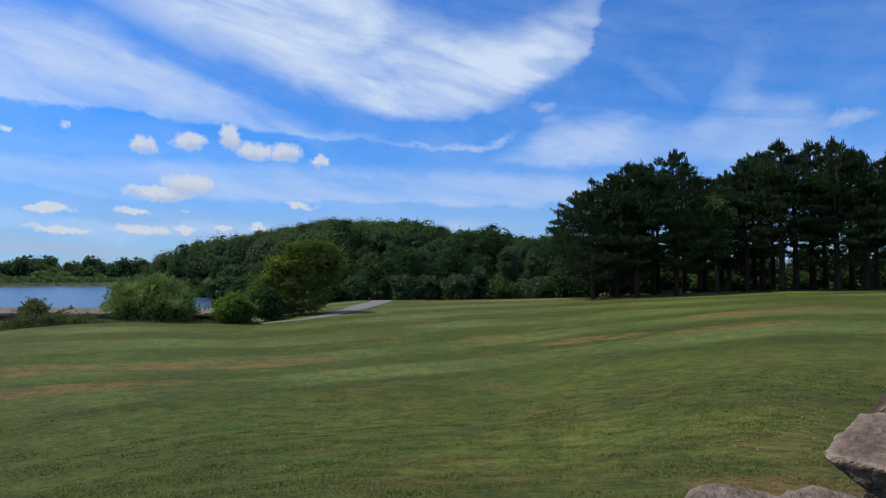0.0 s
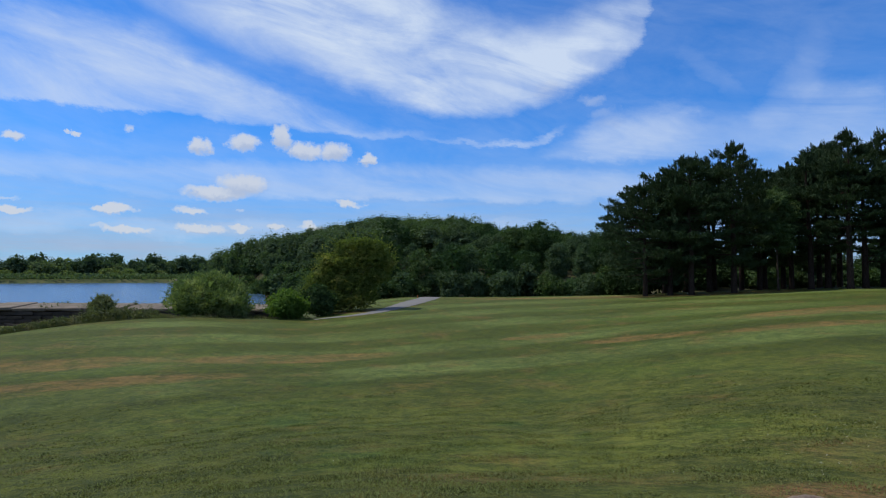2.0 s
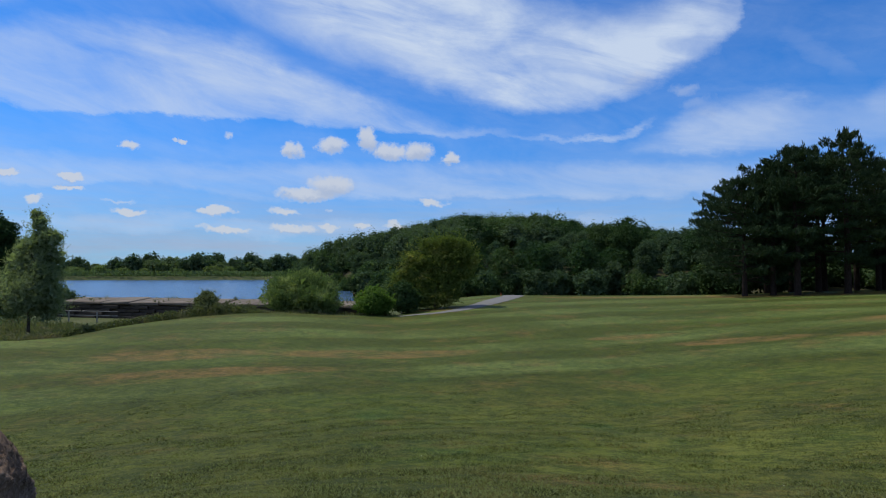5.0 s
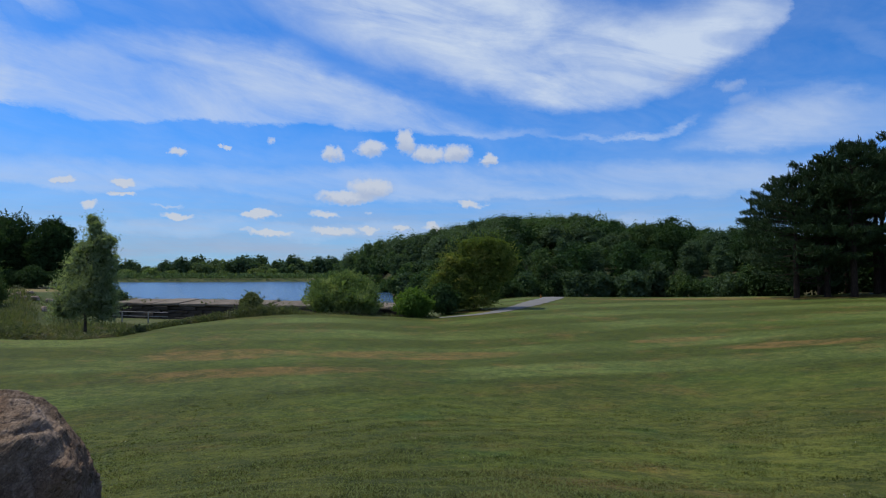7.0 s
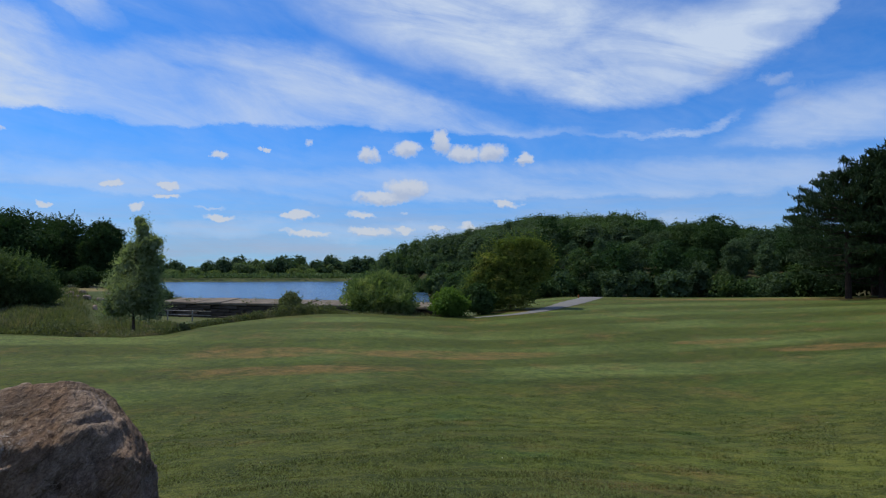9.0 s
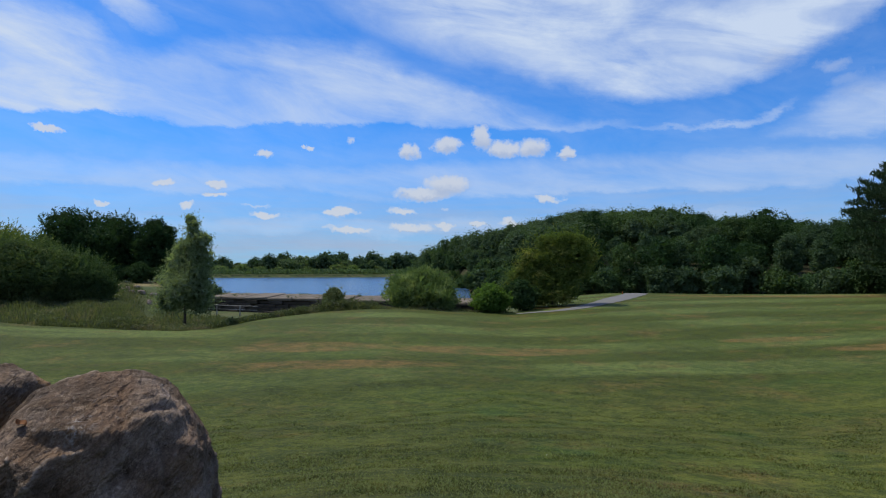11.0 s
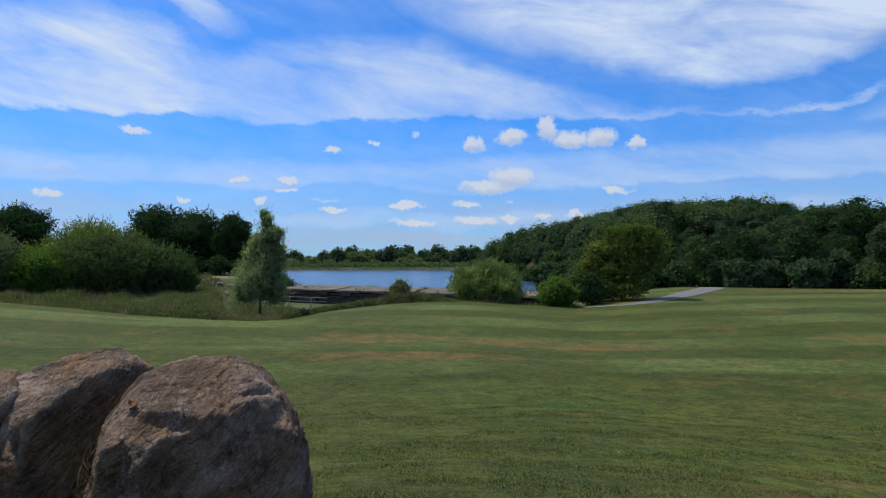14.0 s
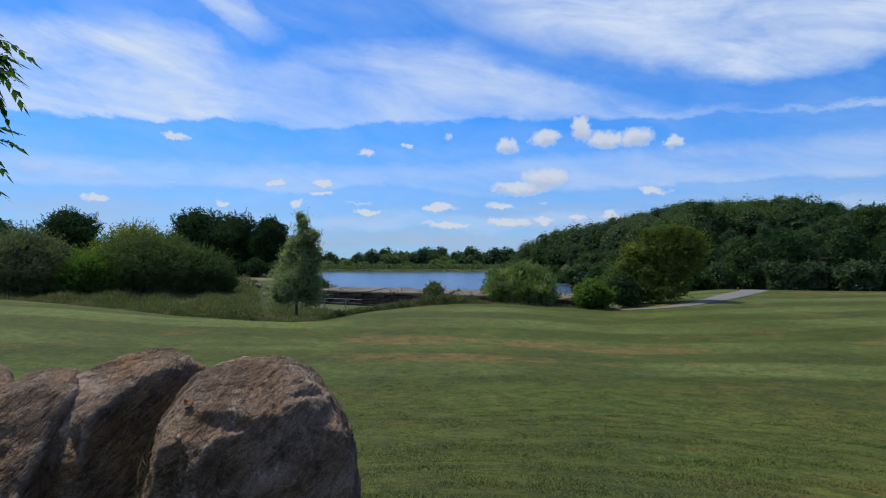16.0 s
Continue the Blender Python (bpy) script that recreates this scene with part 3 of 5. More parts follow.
def leaves(centres, outward, size, rng, spread=0.8, droop=0.0, slim=0.5, fold=0.15, flat=False):
    """A four-cornered folded leaf at every centre: pointing outward, or lying flat on the crown's surface."""
    n = len(centres)
    if flat:
        up = outward * 0.75 + np.array([0, 0, 0.45]) + rng.normal(0, spread * 0.62, (n, 3))
        up /= np.linalg.norm(up, axis=1, keepdims=True) + 1e-9
        d = np.cross(up, rng.normal(0, 1, (n, 3)))
        d[:, 2] -= droop * 0.4
        d /= np.linalg.norm(d, axis=1, keepdims=True) + 1e-9
        s = np.cross(up, d)
    else:
        d = outward + rng.normal(0, spread, (n, 3))
        d[:, 2] -= droop
        d /= np.linalg.norm(d, axis=1, keepdims=True) + 1e-9
        s = np.cross(d, rng.normal(0, 1, (n, 3)))
        s /= np.linalg.norm(s, axis=1, keepdims=True) + 1e-9
        up = np.cross(s, d)
    L = (size * rng.uniform(0.6, 1.35, n))[:, None]
    a = centres - d * L * 0.5
    c = centres + d * L * 0.5
    m = centres + up * L * fold
    V = np.stack([a, m + s * L * slim * 0.5, c, m - s * L * slim * 0.5], 1).reshape(-1, 3)
    F = np.arange(4 * n).reshape(n, 4)
    return V, F


def lump_points(lumps, n, rng, shell=0.72):
    """Points in the outer shell of a heap of ellipsoids, and the way outward."""
    lumps = np.asarray(lumps, float)
    area = (lumps[:, 3] * lumps[:, 4] + lumps[:, 3] * lumps[:, 5])
    pick = rng.choice(len(lumps), n * 2, p=area / area.sum())
    v = rng.normal(0, 1, (n * 2, 3))
    v /= np.linalg.norm(v, axis=1, keepdims=True)
    rad = rng.uniform(shell ** 2, 1, n * 2) ** 0.5
    rad *= 1 + 0.10 * np.sin(v[:, 0] * 9 + pick) * np.sin(v[:, 2] * 8 + pick * 2)
    rad += (rng.uniform(0, 1, n * 2) < 0.12) * rng.uniform(0, 0.20, n * 2)
    p = lumps[pick, :3] + v * rad[:, None] * lumps[pick, 3:6]
    keep = np.ones(n * 2, bool)
    for L in lumps:
        q = (((p - L[:3]) / L[3:6]) ** 2).sum(1)
        keep &= q > (shell * 0.80) ** 2
    p, v = p[keep][:n], v[keep][:n]
    return p, v


def heap(h, w, trunk, seed, count=9, lean=(0, 0), flat_base=False, pointed=0.0):
    """Ellipsoids that make up a crown of height h and width w over a bare trunk."""
    r = random.Random(seed)
    res = []
    for k in range(count):
        t = (k + 0.5) / count
        z = trunk + (h - trunk) * (0.14 + 0.70 * t)
        belly = math.sin(math.pi * (0.18 + 0.72 * t)) ** 0.7 * (1 - pointed * t)
        q = k * 2.399 + r.uniform(-0.4, 0.4)
        off = w * 0.27 * belly * r.uniform(0.6, 1.1) * (0 if k == count - 1 else 1)
        rad = w * 0.27 * (0.55 + 0.45 * belly) * r.uniform(0.8, 1.15)
        res.append((off * math.cos(q) + lean[0] * t, off * math.sin(q) + lean[1] * t, z, rad, rad, min(rad * r.uniform(0.7, 0.95), (h - trunk) * 0.32)))
    return res


def tufted(lumps, seed, each=9):
    """The lumps with smaller ones budding from them, for a ragged outline."""
    r = random.Random(seed + 500)
    res = [tuple(L) for L in lumps]
    for L in lumps:
        for _ in range(each):
            v = Vector((r.gauss(0, 1), r.gauss(0, 1), r.gauss(0.35, 0.8))).normalized()
            f = r.uniform(0.22, 0.44)
            res.append((L[0] + v.x * L[3] * 0.86, L[1] + v.y * L[4] * 0.86, L[2] + v.z * L[5] * 0.86, L[3] * f, L[4] * f, L[5] * f))
    return res


def limbs(lumps, h, trunk, girth, seed):
    """Trunk and limbs that reach into the crown's lumps."""
    r = random.Random(seed)
    top = trunk + (h - trunk) * 0.55
    rows = [((0, 0, -0.25), girth * 1.5), ((0, 0, 0.12), girth * 1.12), ((r.uniform(-.05, .05), r.uniform(-.05, .05), trunk), girth * 0.85), ((r.uniform(-.2, .2), r.uniform(-.2, .2), top), girth * 0.4)]
    pieces = [tube(rows)]
    for k, L in enumerate(lumps):
        z0 = trunk * 0.8 + (top - trunk * 0.8) * min(1, max(0.0, (L[2] - trunk) / (h - trunk)))
        mid = (L[0] * 0.45, L[1] * 0.45, z0 + (L[2] - z0) * 0.6)
        pieces.append(tube([((0, 0, z0), girth * 0.38), (mid, girth * 0.24), ((L[0], L[1], L[2]), girth * 0.08)], 5))
    return join(pieces)


def broadleaf(name, label, category, h, w, trunk, seed, nleaf, size, mat, group="", girth=0.14, place=(0, 0), pointed=0.0, count=9, droop=0.2, slim=0.55, shape=(), bark=None, spread=0.55, flat=True, fit=False, sprays=0, reach=0.5):
    rng = np.random.default_rng(seed)
    lumps = list(shape) if shape else heap(h, w, trunk, seed, count, pointed=pointed)
    if fit:
        top = max(L[2] + L[5] * 1.06 for L in lumps)
        lumps = [(*L[:2], L[2] * h / top, L[3], L[4], L[5] * h / top) for L in lumps]
    ob = thing(name, label, category, group, place=(place[0], place[1], ground_at(*place)))
    if girth:
        V, F = limbs(lumps, h, trunk, girth, seed)
        part("trunk", mesh_of("trunk", V, F, bark or M_BARK, False), ob)
    p, v = lump_points(tufted(lumps, seed), nleaf, rng)
    V, F = leaves(p, v, size, rng, droop=droop, slim=slim, spread=spread, flat=flat)
    if sprays:
        root, way_ = lump_points(lumps, sprays, rng, 0.9)
        way_ = way_ + np.array([0, 0, 0.55]) + rng.normal(0, 0.35, way_.shape)
        way_ /= np.linalg.norm(way_, axis=1, keepdims=True)
        far_ = reach * rng.uniform(0.4, 1.0, len(root))
        step_ = np.tile(np.linspace(-0.2, 1, 10), len(root))
        root, way_, far_ = np.repeat(root, 10, 0), np.repeat(way_, 10, 0), np.repeat(far_, 10)
        Vs, Fs = leaves(root + way_ * (far_ * step_)[:, None] + rng.normal(0, size * 0.22, root.shape), way_, size * 0.9, rng, spread=0.6, slim=slim)
        V, F = np.concatenate([V, Vs]), np.concatenate([F, Fs + len(V)])
    inner, vi = lump_points([(*L[:3], L[3] * .72, L[4] * .72, L[5] * .72) for L in lumps], nleaf // 4, rng, 0.4)
    V2, F2 = leaves(inner, vi, size * 2.2, rng, spread=1.5, slim=0.9)
    part("crown", mesh_of("crown", np.concatenate([V, V2]), np.concatenate([F, F2 + len(V)]), mat), ob)
    return ob


def again(ob, az, d, turn=0.0, size=1.0, sink=0.0):
    """Another tree of the same build at that bearing and distance."""
    x, y = polar(az, d)
    c = copy_thing(ob, pose(x, y, ground_at(x, y) - sink, 0, 0, turn))
    c.scale = (size, size, size * random.uniform(0.92, 1.08))
    return c


def pine(label, h, w, seed, place, bare=0.25):
    """Scots pine: bare trunk, tiers of spreading limbs, upturned needle tufts."""
    r, rng = random.Random(seed), np.random.default_rng(seed)
    ob = thing("pine_tree", label, "pine tree", "stand of pines", place=(*place, ground_at(*place)))
    girth = 0.25 + 0.012 * (h - 12)
    bend = [(r.uniform(-.12, .12), r.uniform(-.12, .12)) for _ in range(6)]
    rows = [((0, 0, -0.3), girth * 1.5), ((0, 0, 0.25), girth * 1.1)] + [((bend[k][0] * k * .5, bend[k][1] * k * .5, h * (k + 1) / 6.4), girth * (1 - 0.15 * k)) for k in range(6)]
    pieces = [tube(rows, 8)]
    C, D = [], []
    tiers = 26
    for k in range(tiers):
        t = k / (tiers - 1)
        z = h * (bare + (0.985 - bare) * t) + r.uniform(-.2, .2)
        reach = w * 0.5 * min(1.0, 0.62 + 1.5 * t) * (1 - t ** 2.4) ** 0.75 + 0.30
        for b in range(2 if 0.16 < t < 0.42 else 3 if t < 0.85 else 2):
            q = r.uniform(0, 2 * math.pi)
            L = reach * r.uniform(0.55, 1.12)
            if r.random() < (0.35 if t < 0.15 else 0.18 if t < 0.42 else 0.0):
                continue
            rise = r.uniform(-0.10, 0.22) + 0.65 * t ** 3
            tip = Vector((math.cos(q) * L, math.sin(q) * L, z + rise * L))
            base = Vector((0, 0, z))
            mid = base.lerp(tip, 0.55) - Vector((0, 0, 0.10 * L * (1 - t)))
            pieces.append(tube([(base, 0.055 * (1.3 - t)), (mid, 0.035 * (1.3 - t)), (tip, 0.012)], 4))
            for s in range(int(14 + L * 13)):
                f = 0.28 + 0.76 * math.sqrt(r.random())
                p = base.lerp(tip, f) if f > 1 else (base.lerp(mid, f / .55) if f < .55 else mid.lerp(tip, (f - .55) / .45))
                wide = 0.26 * L * math.sin(math.pi * min(0.93, f * 0.82)) + 0.12
                a = r.gauss(0, wide)
                C.append((p.x - math.sin(q) * a, p.y + math.cos(q) * a, p.z + r.uniform(-0.06, 0.17)))
                D.append((math.cos(q) * 0.55, math.sin(q) * 0.55, 0.85))
    for k in range(26):
        q, a = r.uniform(0, 6.283), r.uniform(0.0, 0.40) * w
        top = h * (1.0 - 0.42 * (a / (0.5 * w)) ** 2) + r.uniform(-.2, .6)
        for j in range(8):
            C.append((math.cos(q) * a + r.gauss(0, .02 + .012 * j), math.sin(q) * a + r.gauss(0, .02 + .012 * j), top - 0.15 * j))
            D.append((0, 0, 3.0))
    V, F = join(pieces)
    part("trunk", mesh_of("trunk", V, F, M_PINEBARK, False), ob)
    C, D = np.repeat(np.array(C), 4, 0), np.repeat(np.array(D), 4, 0)
    C = C + rng.normal(0, 0.07, C.shape)
    V, F = leaves(C, D, 0.50, rng, spread=0.62, slim=0.15, fold=0.03)
    part("crown", mesh_of("crown", V, F, M_PINE), ob)
    return ob


# ---- stand of pines
PINE_LABEL = "tall dark pine with bare trunk and layered needle boughs"
pines = [pine(PINE_LABEL, 14.2, 7.0, 11, polar(22.2, 62), bare=0.20), pine(PINE_LABEL, 13.2, 7.6, 12, polar(18.7, 60), bare=0.27), pine(PINE_LABEL, 14.6, 6.4, 13, polar(30.7, 66), bare=0.33),
         pine("spreading dark pine at the edge of the stand", 10.4, 11.0, 14, polar(14.7, 60), bare=0.16)]
for k, az, d, size in [(1, 16.9, 61, .88), (3, 16.4, 66, 1.12), (0, 20.2, 66, .98), (1, 24.2, 68, .86), (0, 26.6, 70, .90), (2, 28.0, 67, .93), (1, 29.2, 70, 1.06), (0, 31.7, 68, .97),
                       (2, 32.9, 71, 1.04), (2, 34.6, 67, .97), (1, 35.6, 71, 1.0), (0, 36.5, 68, .90), (2, 38.1, 69, .88), (1, 39.6, 70, 1.05), (2, 41.5, 70, 1.0), (0, 43.5, 72, 1.0),
                       (2, 18.2, 74, 1.0), (0, 22.8, 78, 1.02), (1, 26.0, 80, 1.05), (2, 30.0, 80, 1.05), (0, 33.8, 82, 1.06), (1, 37.2, 82, .98), (0, 28.6, 76, 1.0), (1, 24.6, 74, .98), (1, 20.6, 72, 1.0), (0, 16.8, 70, .9)]:
    again(pines[k], az, d, turn=az * 47 % 360, size=size)
broadleaf("birch_tree", "light green birch among the dark pines", "tree", 11.0, 5.0, 3.0, 31, 3600, 0.24, M_WOOD, place=polar(25.6, 65), girth=0.11)

# ---- woods on the hill and behind the lawn
wood = [broadleaf("woodland_tree", "leafy dark green tree in the hillside wood", "tree", 8.5, 6.6, 1.2, 41, 2600, 0.27, M_WOOD, "hillside wood", place=polar(-8, 110), girth=0.12, count=8),
        broadleaf("woodland_tree", "leafy dark green tree in the hillside wood", "tree", 9.0, 5.6, 1.2, 42, 2450, 0.26, M_WOOD2, "hillside wood", place=polar(-14, 112), girth=0.12, count=8, pointed=0.3),
        broadleaf("woodland_tree", "rounded dark tree in the hillside wood", "tree", 9.5, 8.0, 1.0, 43, 2900, 0.28, M_OAK, "hillside wood", place=polar(5, 100), girth=0.15, count=9),
        broadleaf("woodland_tree", "grey-green slender tree in the hillside wood", "tree", 8.0, 4.6, 1.0, 44, 2050, 0.24, M_WOOD2, "hillside wood", place=polar(-15, 110), girth=0.1, count=7, pointed=0.4)]
rw = random.Random(7)
for d0, step, a0, a1, lo, hi in [(79, 2.8, -14, 14, .66, .86), (90, 2.7, -16, 14, .78, .95), (104, 2.5, -18, 14, .84, 1.0)]:
    a = a0 + rw.uniform(0, step)
    while a < a1:
        again(wood[rw.choice((0, 0, 1, 1, 2, 3))], a + rw.uniform(-.7, .7), d0 + rw.uniform(-5, 5), rw.uniform(0, 360), rw.uniform(lo, hi), 0.4)
        a += step * rw.uniform(0.8, 1.2)
a = -28.2
while a < -15:
    dd = np.interp(a, [-28, -22, -16], [150, 118, 94])
    for off_, sz in ((0, rw.uniform(.62, .85)), (rw.uniform(6, 10), rw.uniform(.75, .98))):
        again(wood[rw.choice((0, 1, 3, 3))], a + rw.uniform(-.4, .4), dd + off_, rw.uniform(0, 360), sz, 0.5)
    a += rw.uniform(0.85, 1.25)
a = -25.0
while a < -15.6:
    dd = np.interp(a, [-25, -22.6, -21.4, -19, -16], [136, 121, 104, 92, 82])
    again(wood[rw.choice((1, 3, 3, 0))], a + rw.uniform(-.2, .2), dd + rw.uniform(0, 3), rw.uniform(0, 360), rw.uniform(.50, .72), 0.6)
    a += rw.uniform(0.55, 0.85)
thick = [broadleaf("thicket_bush", "dense green bush at the foot of the wood", "bush", 3.2, 4.6, 0.1, 51, 1150, 0.29, M_WOOD, "thicket below the wood", place=polar(-9, 73), girth=0.05, count=8),
         broadleaf("thicket_bush", "dense grey-green bush at the foot of the wood", "bush", 3.8, 4.2, 0.1, 52, 1150, 0.29, M_WOOD2, "thicket below the wood", place=polar(2, 74), girth=0.05, count=8),
         broadleaf("thicket_bush", "dense bush with leaves coloured dark for shade", "bush", 3.6, 4.6, 0.1, 53, 1150, 0.29, M_SHADED, "thicket below the wood", place=polar(15, 92), girth=0.05, count=8)]
a = -23.4
while a < -15:
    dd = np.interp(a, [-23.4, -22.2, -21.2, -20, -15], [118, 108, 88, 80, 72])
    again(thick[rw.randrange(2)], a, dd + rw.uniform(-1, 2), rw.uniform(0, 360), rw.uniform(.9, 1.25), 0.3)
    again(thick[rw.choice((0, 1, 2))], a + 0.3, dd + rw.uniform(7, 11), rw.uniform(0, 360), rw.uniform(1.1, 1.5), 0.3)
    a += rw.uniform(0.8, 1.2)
# between 12 and 25 degrees the bushes take the leaf colour darkened for shade
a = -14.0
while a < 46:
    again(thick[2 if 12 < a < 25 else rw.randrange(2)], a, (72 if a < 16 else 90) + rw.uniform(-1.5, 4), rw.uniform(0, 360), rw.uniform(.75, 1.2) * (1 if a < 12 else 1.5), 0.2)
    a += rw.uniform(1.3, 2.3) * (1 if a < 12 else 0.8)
a = 12.0
while a < 46:
    again(wood[2], a, 100 + rw.uniform(-3, 6), rw.uniform(0, 360), rw.uniform(.6, .85), 0.4)
    a += rw.uniform(2.0, 3.4)

# the closed canopy that covers the hill
rng = np.random.default_rng(17)
sa, sd = rng.uniform(-29.5, 17, 2500), np.sqrt(rng.uniform(84 ** 2, 166 ** 2, 2500))
sx_, sy_ = sd * np.sin(np.radians(sa)), sd * np.cos(np.radians(sa))
good = (lake_mask(sx_, sy_) < 0.02) & (sd > np.interp(sa, [-30, -25, -19, -14, -8, 17], [150, 132, 105, 86, 104, 104]))
sx_, sy_, sd = sx_[good], sy_[good], sd[good]
sz_ = land(sx_, sy_) + EYE
sh = np.interp(np.degrees(np.arctan2(sx_, sy_)), [-29, -20, -12, -3, 1, 12], [5.6, 6.4, 6.8, 6.6, 5.4, 5.2]) + rng.normal(0, 0.7, len(sx_)) + 0.7 * np.sin(sx_ * 0.21) * np.sin(sy_ * 0.17)
sr = rng.uniform(1.4, 2.9, len(sx_))
per = 330
k_ = np.repeat(np.arange(len(sx_)), per)
vv = rng.normal(0, 1, (len(k_), 3))
vv[:, 2] = np.abs(vv[:, 2]) * 1.1 - 0.35
vv /= np.linalg.norm(vv, axis=1, keepdims=True)
front = rng.uniform(0.0, 1.0, len(k_)) < np.where(vv[:, 1] > 0.45, 0.25, 1.0)
k_, vv = k_[front], vv[front]
bump = 1 + 0.16 * np.sin(vv[:, 0] * 7 + k_) * np.sin(vv[:, 2] * 6 + k_ * 1.7) + 0.12 * np.sin(vv[:, 1] * 9 + k_ * 2.3)
cc = np.stack([sx_[k_], sy_[k_], sz_[k_] + sh[k_] - sr[k_] * 1.25], -1) + vv * (sr[k_] * bump * rng.uniform(0.80, 0.99, len(k_)))[:, None] * np.array([1, 1, 1.45])
low_ = rng.uniform(0, 1, len(k_)) < 0.16
cc[low_, 2] -= rng.uniform(0.6, 3.6, low_.sum())
kf = np.repeat(np.arange(len(sx_)), 110)
vf = rng.normal(0, 1, (len(kf), 3))
vf[:, 2] = np.abs(vf[:, 2]) * 1.1 - 0.35
vf /= np.linalg.norm(vf, axis=1, keepdims=True)
cf = np.stack([sx_[kf], sy_[kf], sz_[kf] + sh[kf] - sr[kf] * 1.25], -1) + vf * (sr[kf] * 0.80)[:, None] * np.array([1, 1, 1.4])
V, F = leaves(cc, vv, 0.27, rng, spread=0.6, droop=0.0, slim=0.7, flat=True)
Vf, Ff = leaves(cf, vf, 0.62, rng, spread=0.5, slim=0.8, flat=True)
V, F, k_ = np.concatenate([V, Vf]), np.concatenate([F, Ff + len(V)]), np.concatenate([k_, kf])
grove_at = np.sin(sx_ * 0.09 + 1.3 * np.sin(sy_ * 0.07)) + np.sin(sy_ * 0.11 + sx_ * 0.04) + rng.normal(0, 0.55, len(sx_))
grove = np.digitize(grove_at, [-0.5, 0.75]).astype(np.int32)
canopy = mesh_of("woodland", V, F, M_WOOD2)
canopy.materials.append(M_WOOD)
canopy.materials.append(M_OAK)
canopy.polygons.foreach_set("material_index", grove[k_])
tagged(new("woodland", canopy), "dense mixed green woodland covering the low hill", "woodland", kind="stuff")

# round heads that stand over the wood's edge
for az_, d_, el_, w_, seed_, mat_ in ((-2.9, 118, 5.75, 6.5, 46, M_OAK), (2.4, 96, 4.9, 6.2, 47, M_WOOD), (4.7, 94, 4.8, 6.6, 48, M_OAK), (8.7, 97, 4.1, 5.8, 49, M_WOOD2), (-0.4, 98, 4.2, 6.0, 50, M_WOOD2), (11.2, 92, 3.8, 5.6, 55, M_OAK)):
    h_ = d_ * math.tan(radians(el_)) - float(land(*polar(az_, d_)))
    broadleaf("woodland_tree", "round-headed tree standing above the edge of the wood", "tree", h_, w_, 1.2, seed_, 7000, 0.24, mat_, "hillside wood", girth=0.14, place=polar(az_, d_), count=12, fit=True, sprays=150, reach=0.8)
# ---- trees by the path
P1, P2, P3 = polar(-26.8, 44.5), polar(-20.0, 43.5), polar(-13.9, 48.6)
broadleaf("sallow_bush", "rounded pale green sallow bush beyond the lawn crest", "bush", 3.6, 6.6, 0.1, 61, 15000, 0.24, M_SALLOW, girth=0.09, place=P1, count=14, droop=-0.9, slim=0.24, spread=0.5, flat=False, sprays=420, reach=0.7, fit=True)
broadleaf("laurel_bush", "small bright green broad-leaved bush", "bush", 2.2, 3.2, 0.05, 62, 3600, 0.19, M_BRIGHT, girth=0.05, place=P2, count=8, slim=0.6, sprays=80, reach=0.4, fit=True)
broadleaf("hawthorn_tree", "olive green hawthorn tree beside the gravel path", "tree", 6.7, 7.2, 0.3, 63, 15000, 0.16, M_YELLOW, girth=0.14, place=P3, spread=0.75, sprays=900, reach=1.05,
          shape=[(-2.9, -0.2, 0.9, 1.22, 1.13, 0.87), (-1, -0.4, 0.9, 1.48, 1.3, 0.96), (0.8, -0.3, 1, 1.22, 1.22, 0.87), (-2.7, 0, 2.4, 1.22, 1.13, 0.96), (-1, 0.2, 2.6, 1.48, 1.39, 1.22), (1, 0, 2.5, 1.48, 1.3, 1.13), (2.3, 0.1, 3.1, 1.13, 1.04, 0.87),
                 (-1.7, 0, 4, 1.22, 1.13, 0.96), (0.2, 0.1, 4.2, 1.48, 1.39, 1.13), (2.1, 0, 4.5, 1.3, 1.13, 0.87), (3, 0, 4.2, 0.87, 0.78, 0.7), (-0.6, 0, 5.3, 0.96, 0.87, 0.7), (0.9, 0, 5.5, 1.13, 0.96, 0.7), (2.2, 0, 5.4, 0.87, 0.78, 0.61)])
broadleaf("hedge_bush", "dark low bush under the hawthorn", "bush", 2.6, 3.4, 0.05, 64, 2200, 0.2, M_OAK, girth=0.05, place=polar(-17.2, 46), count=7)

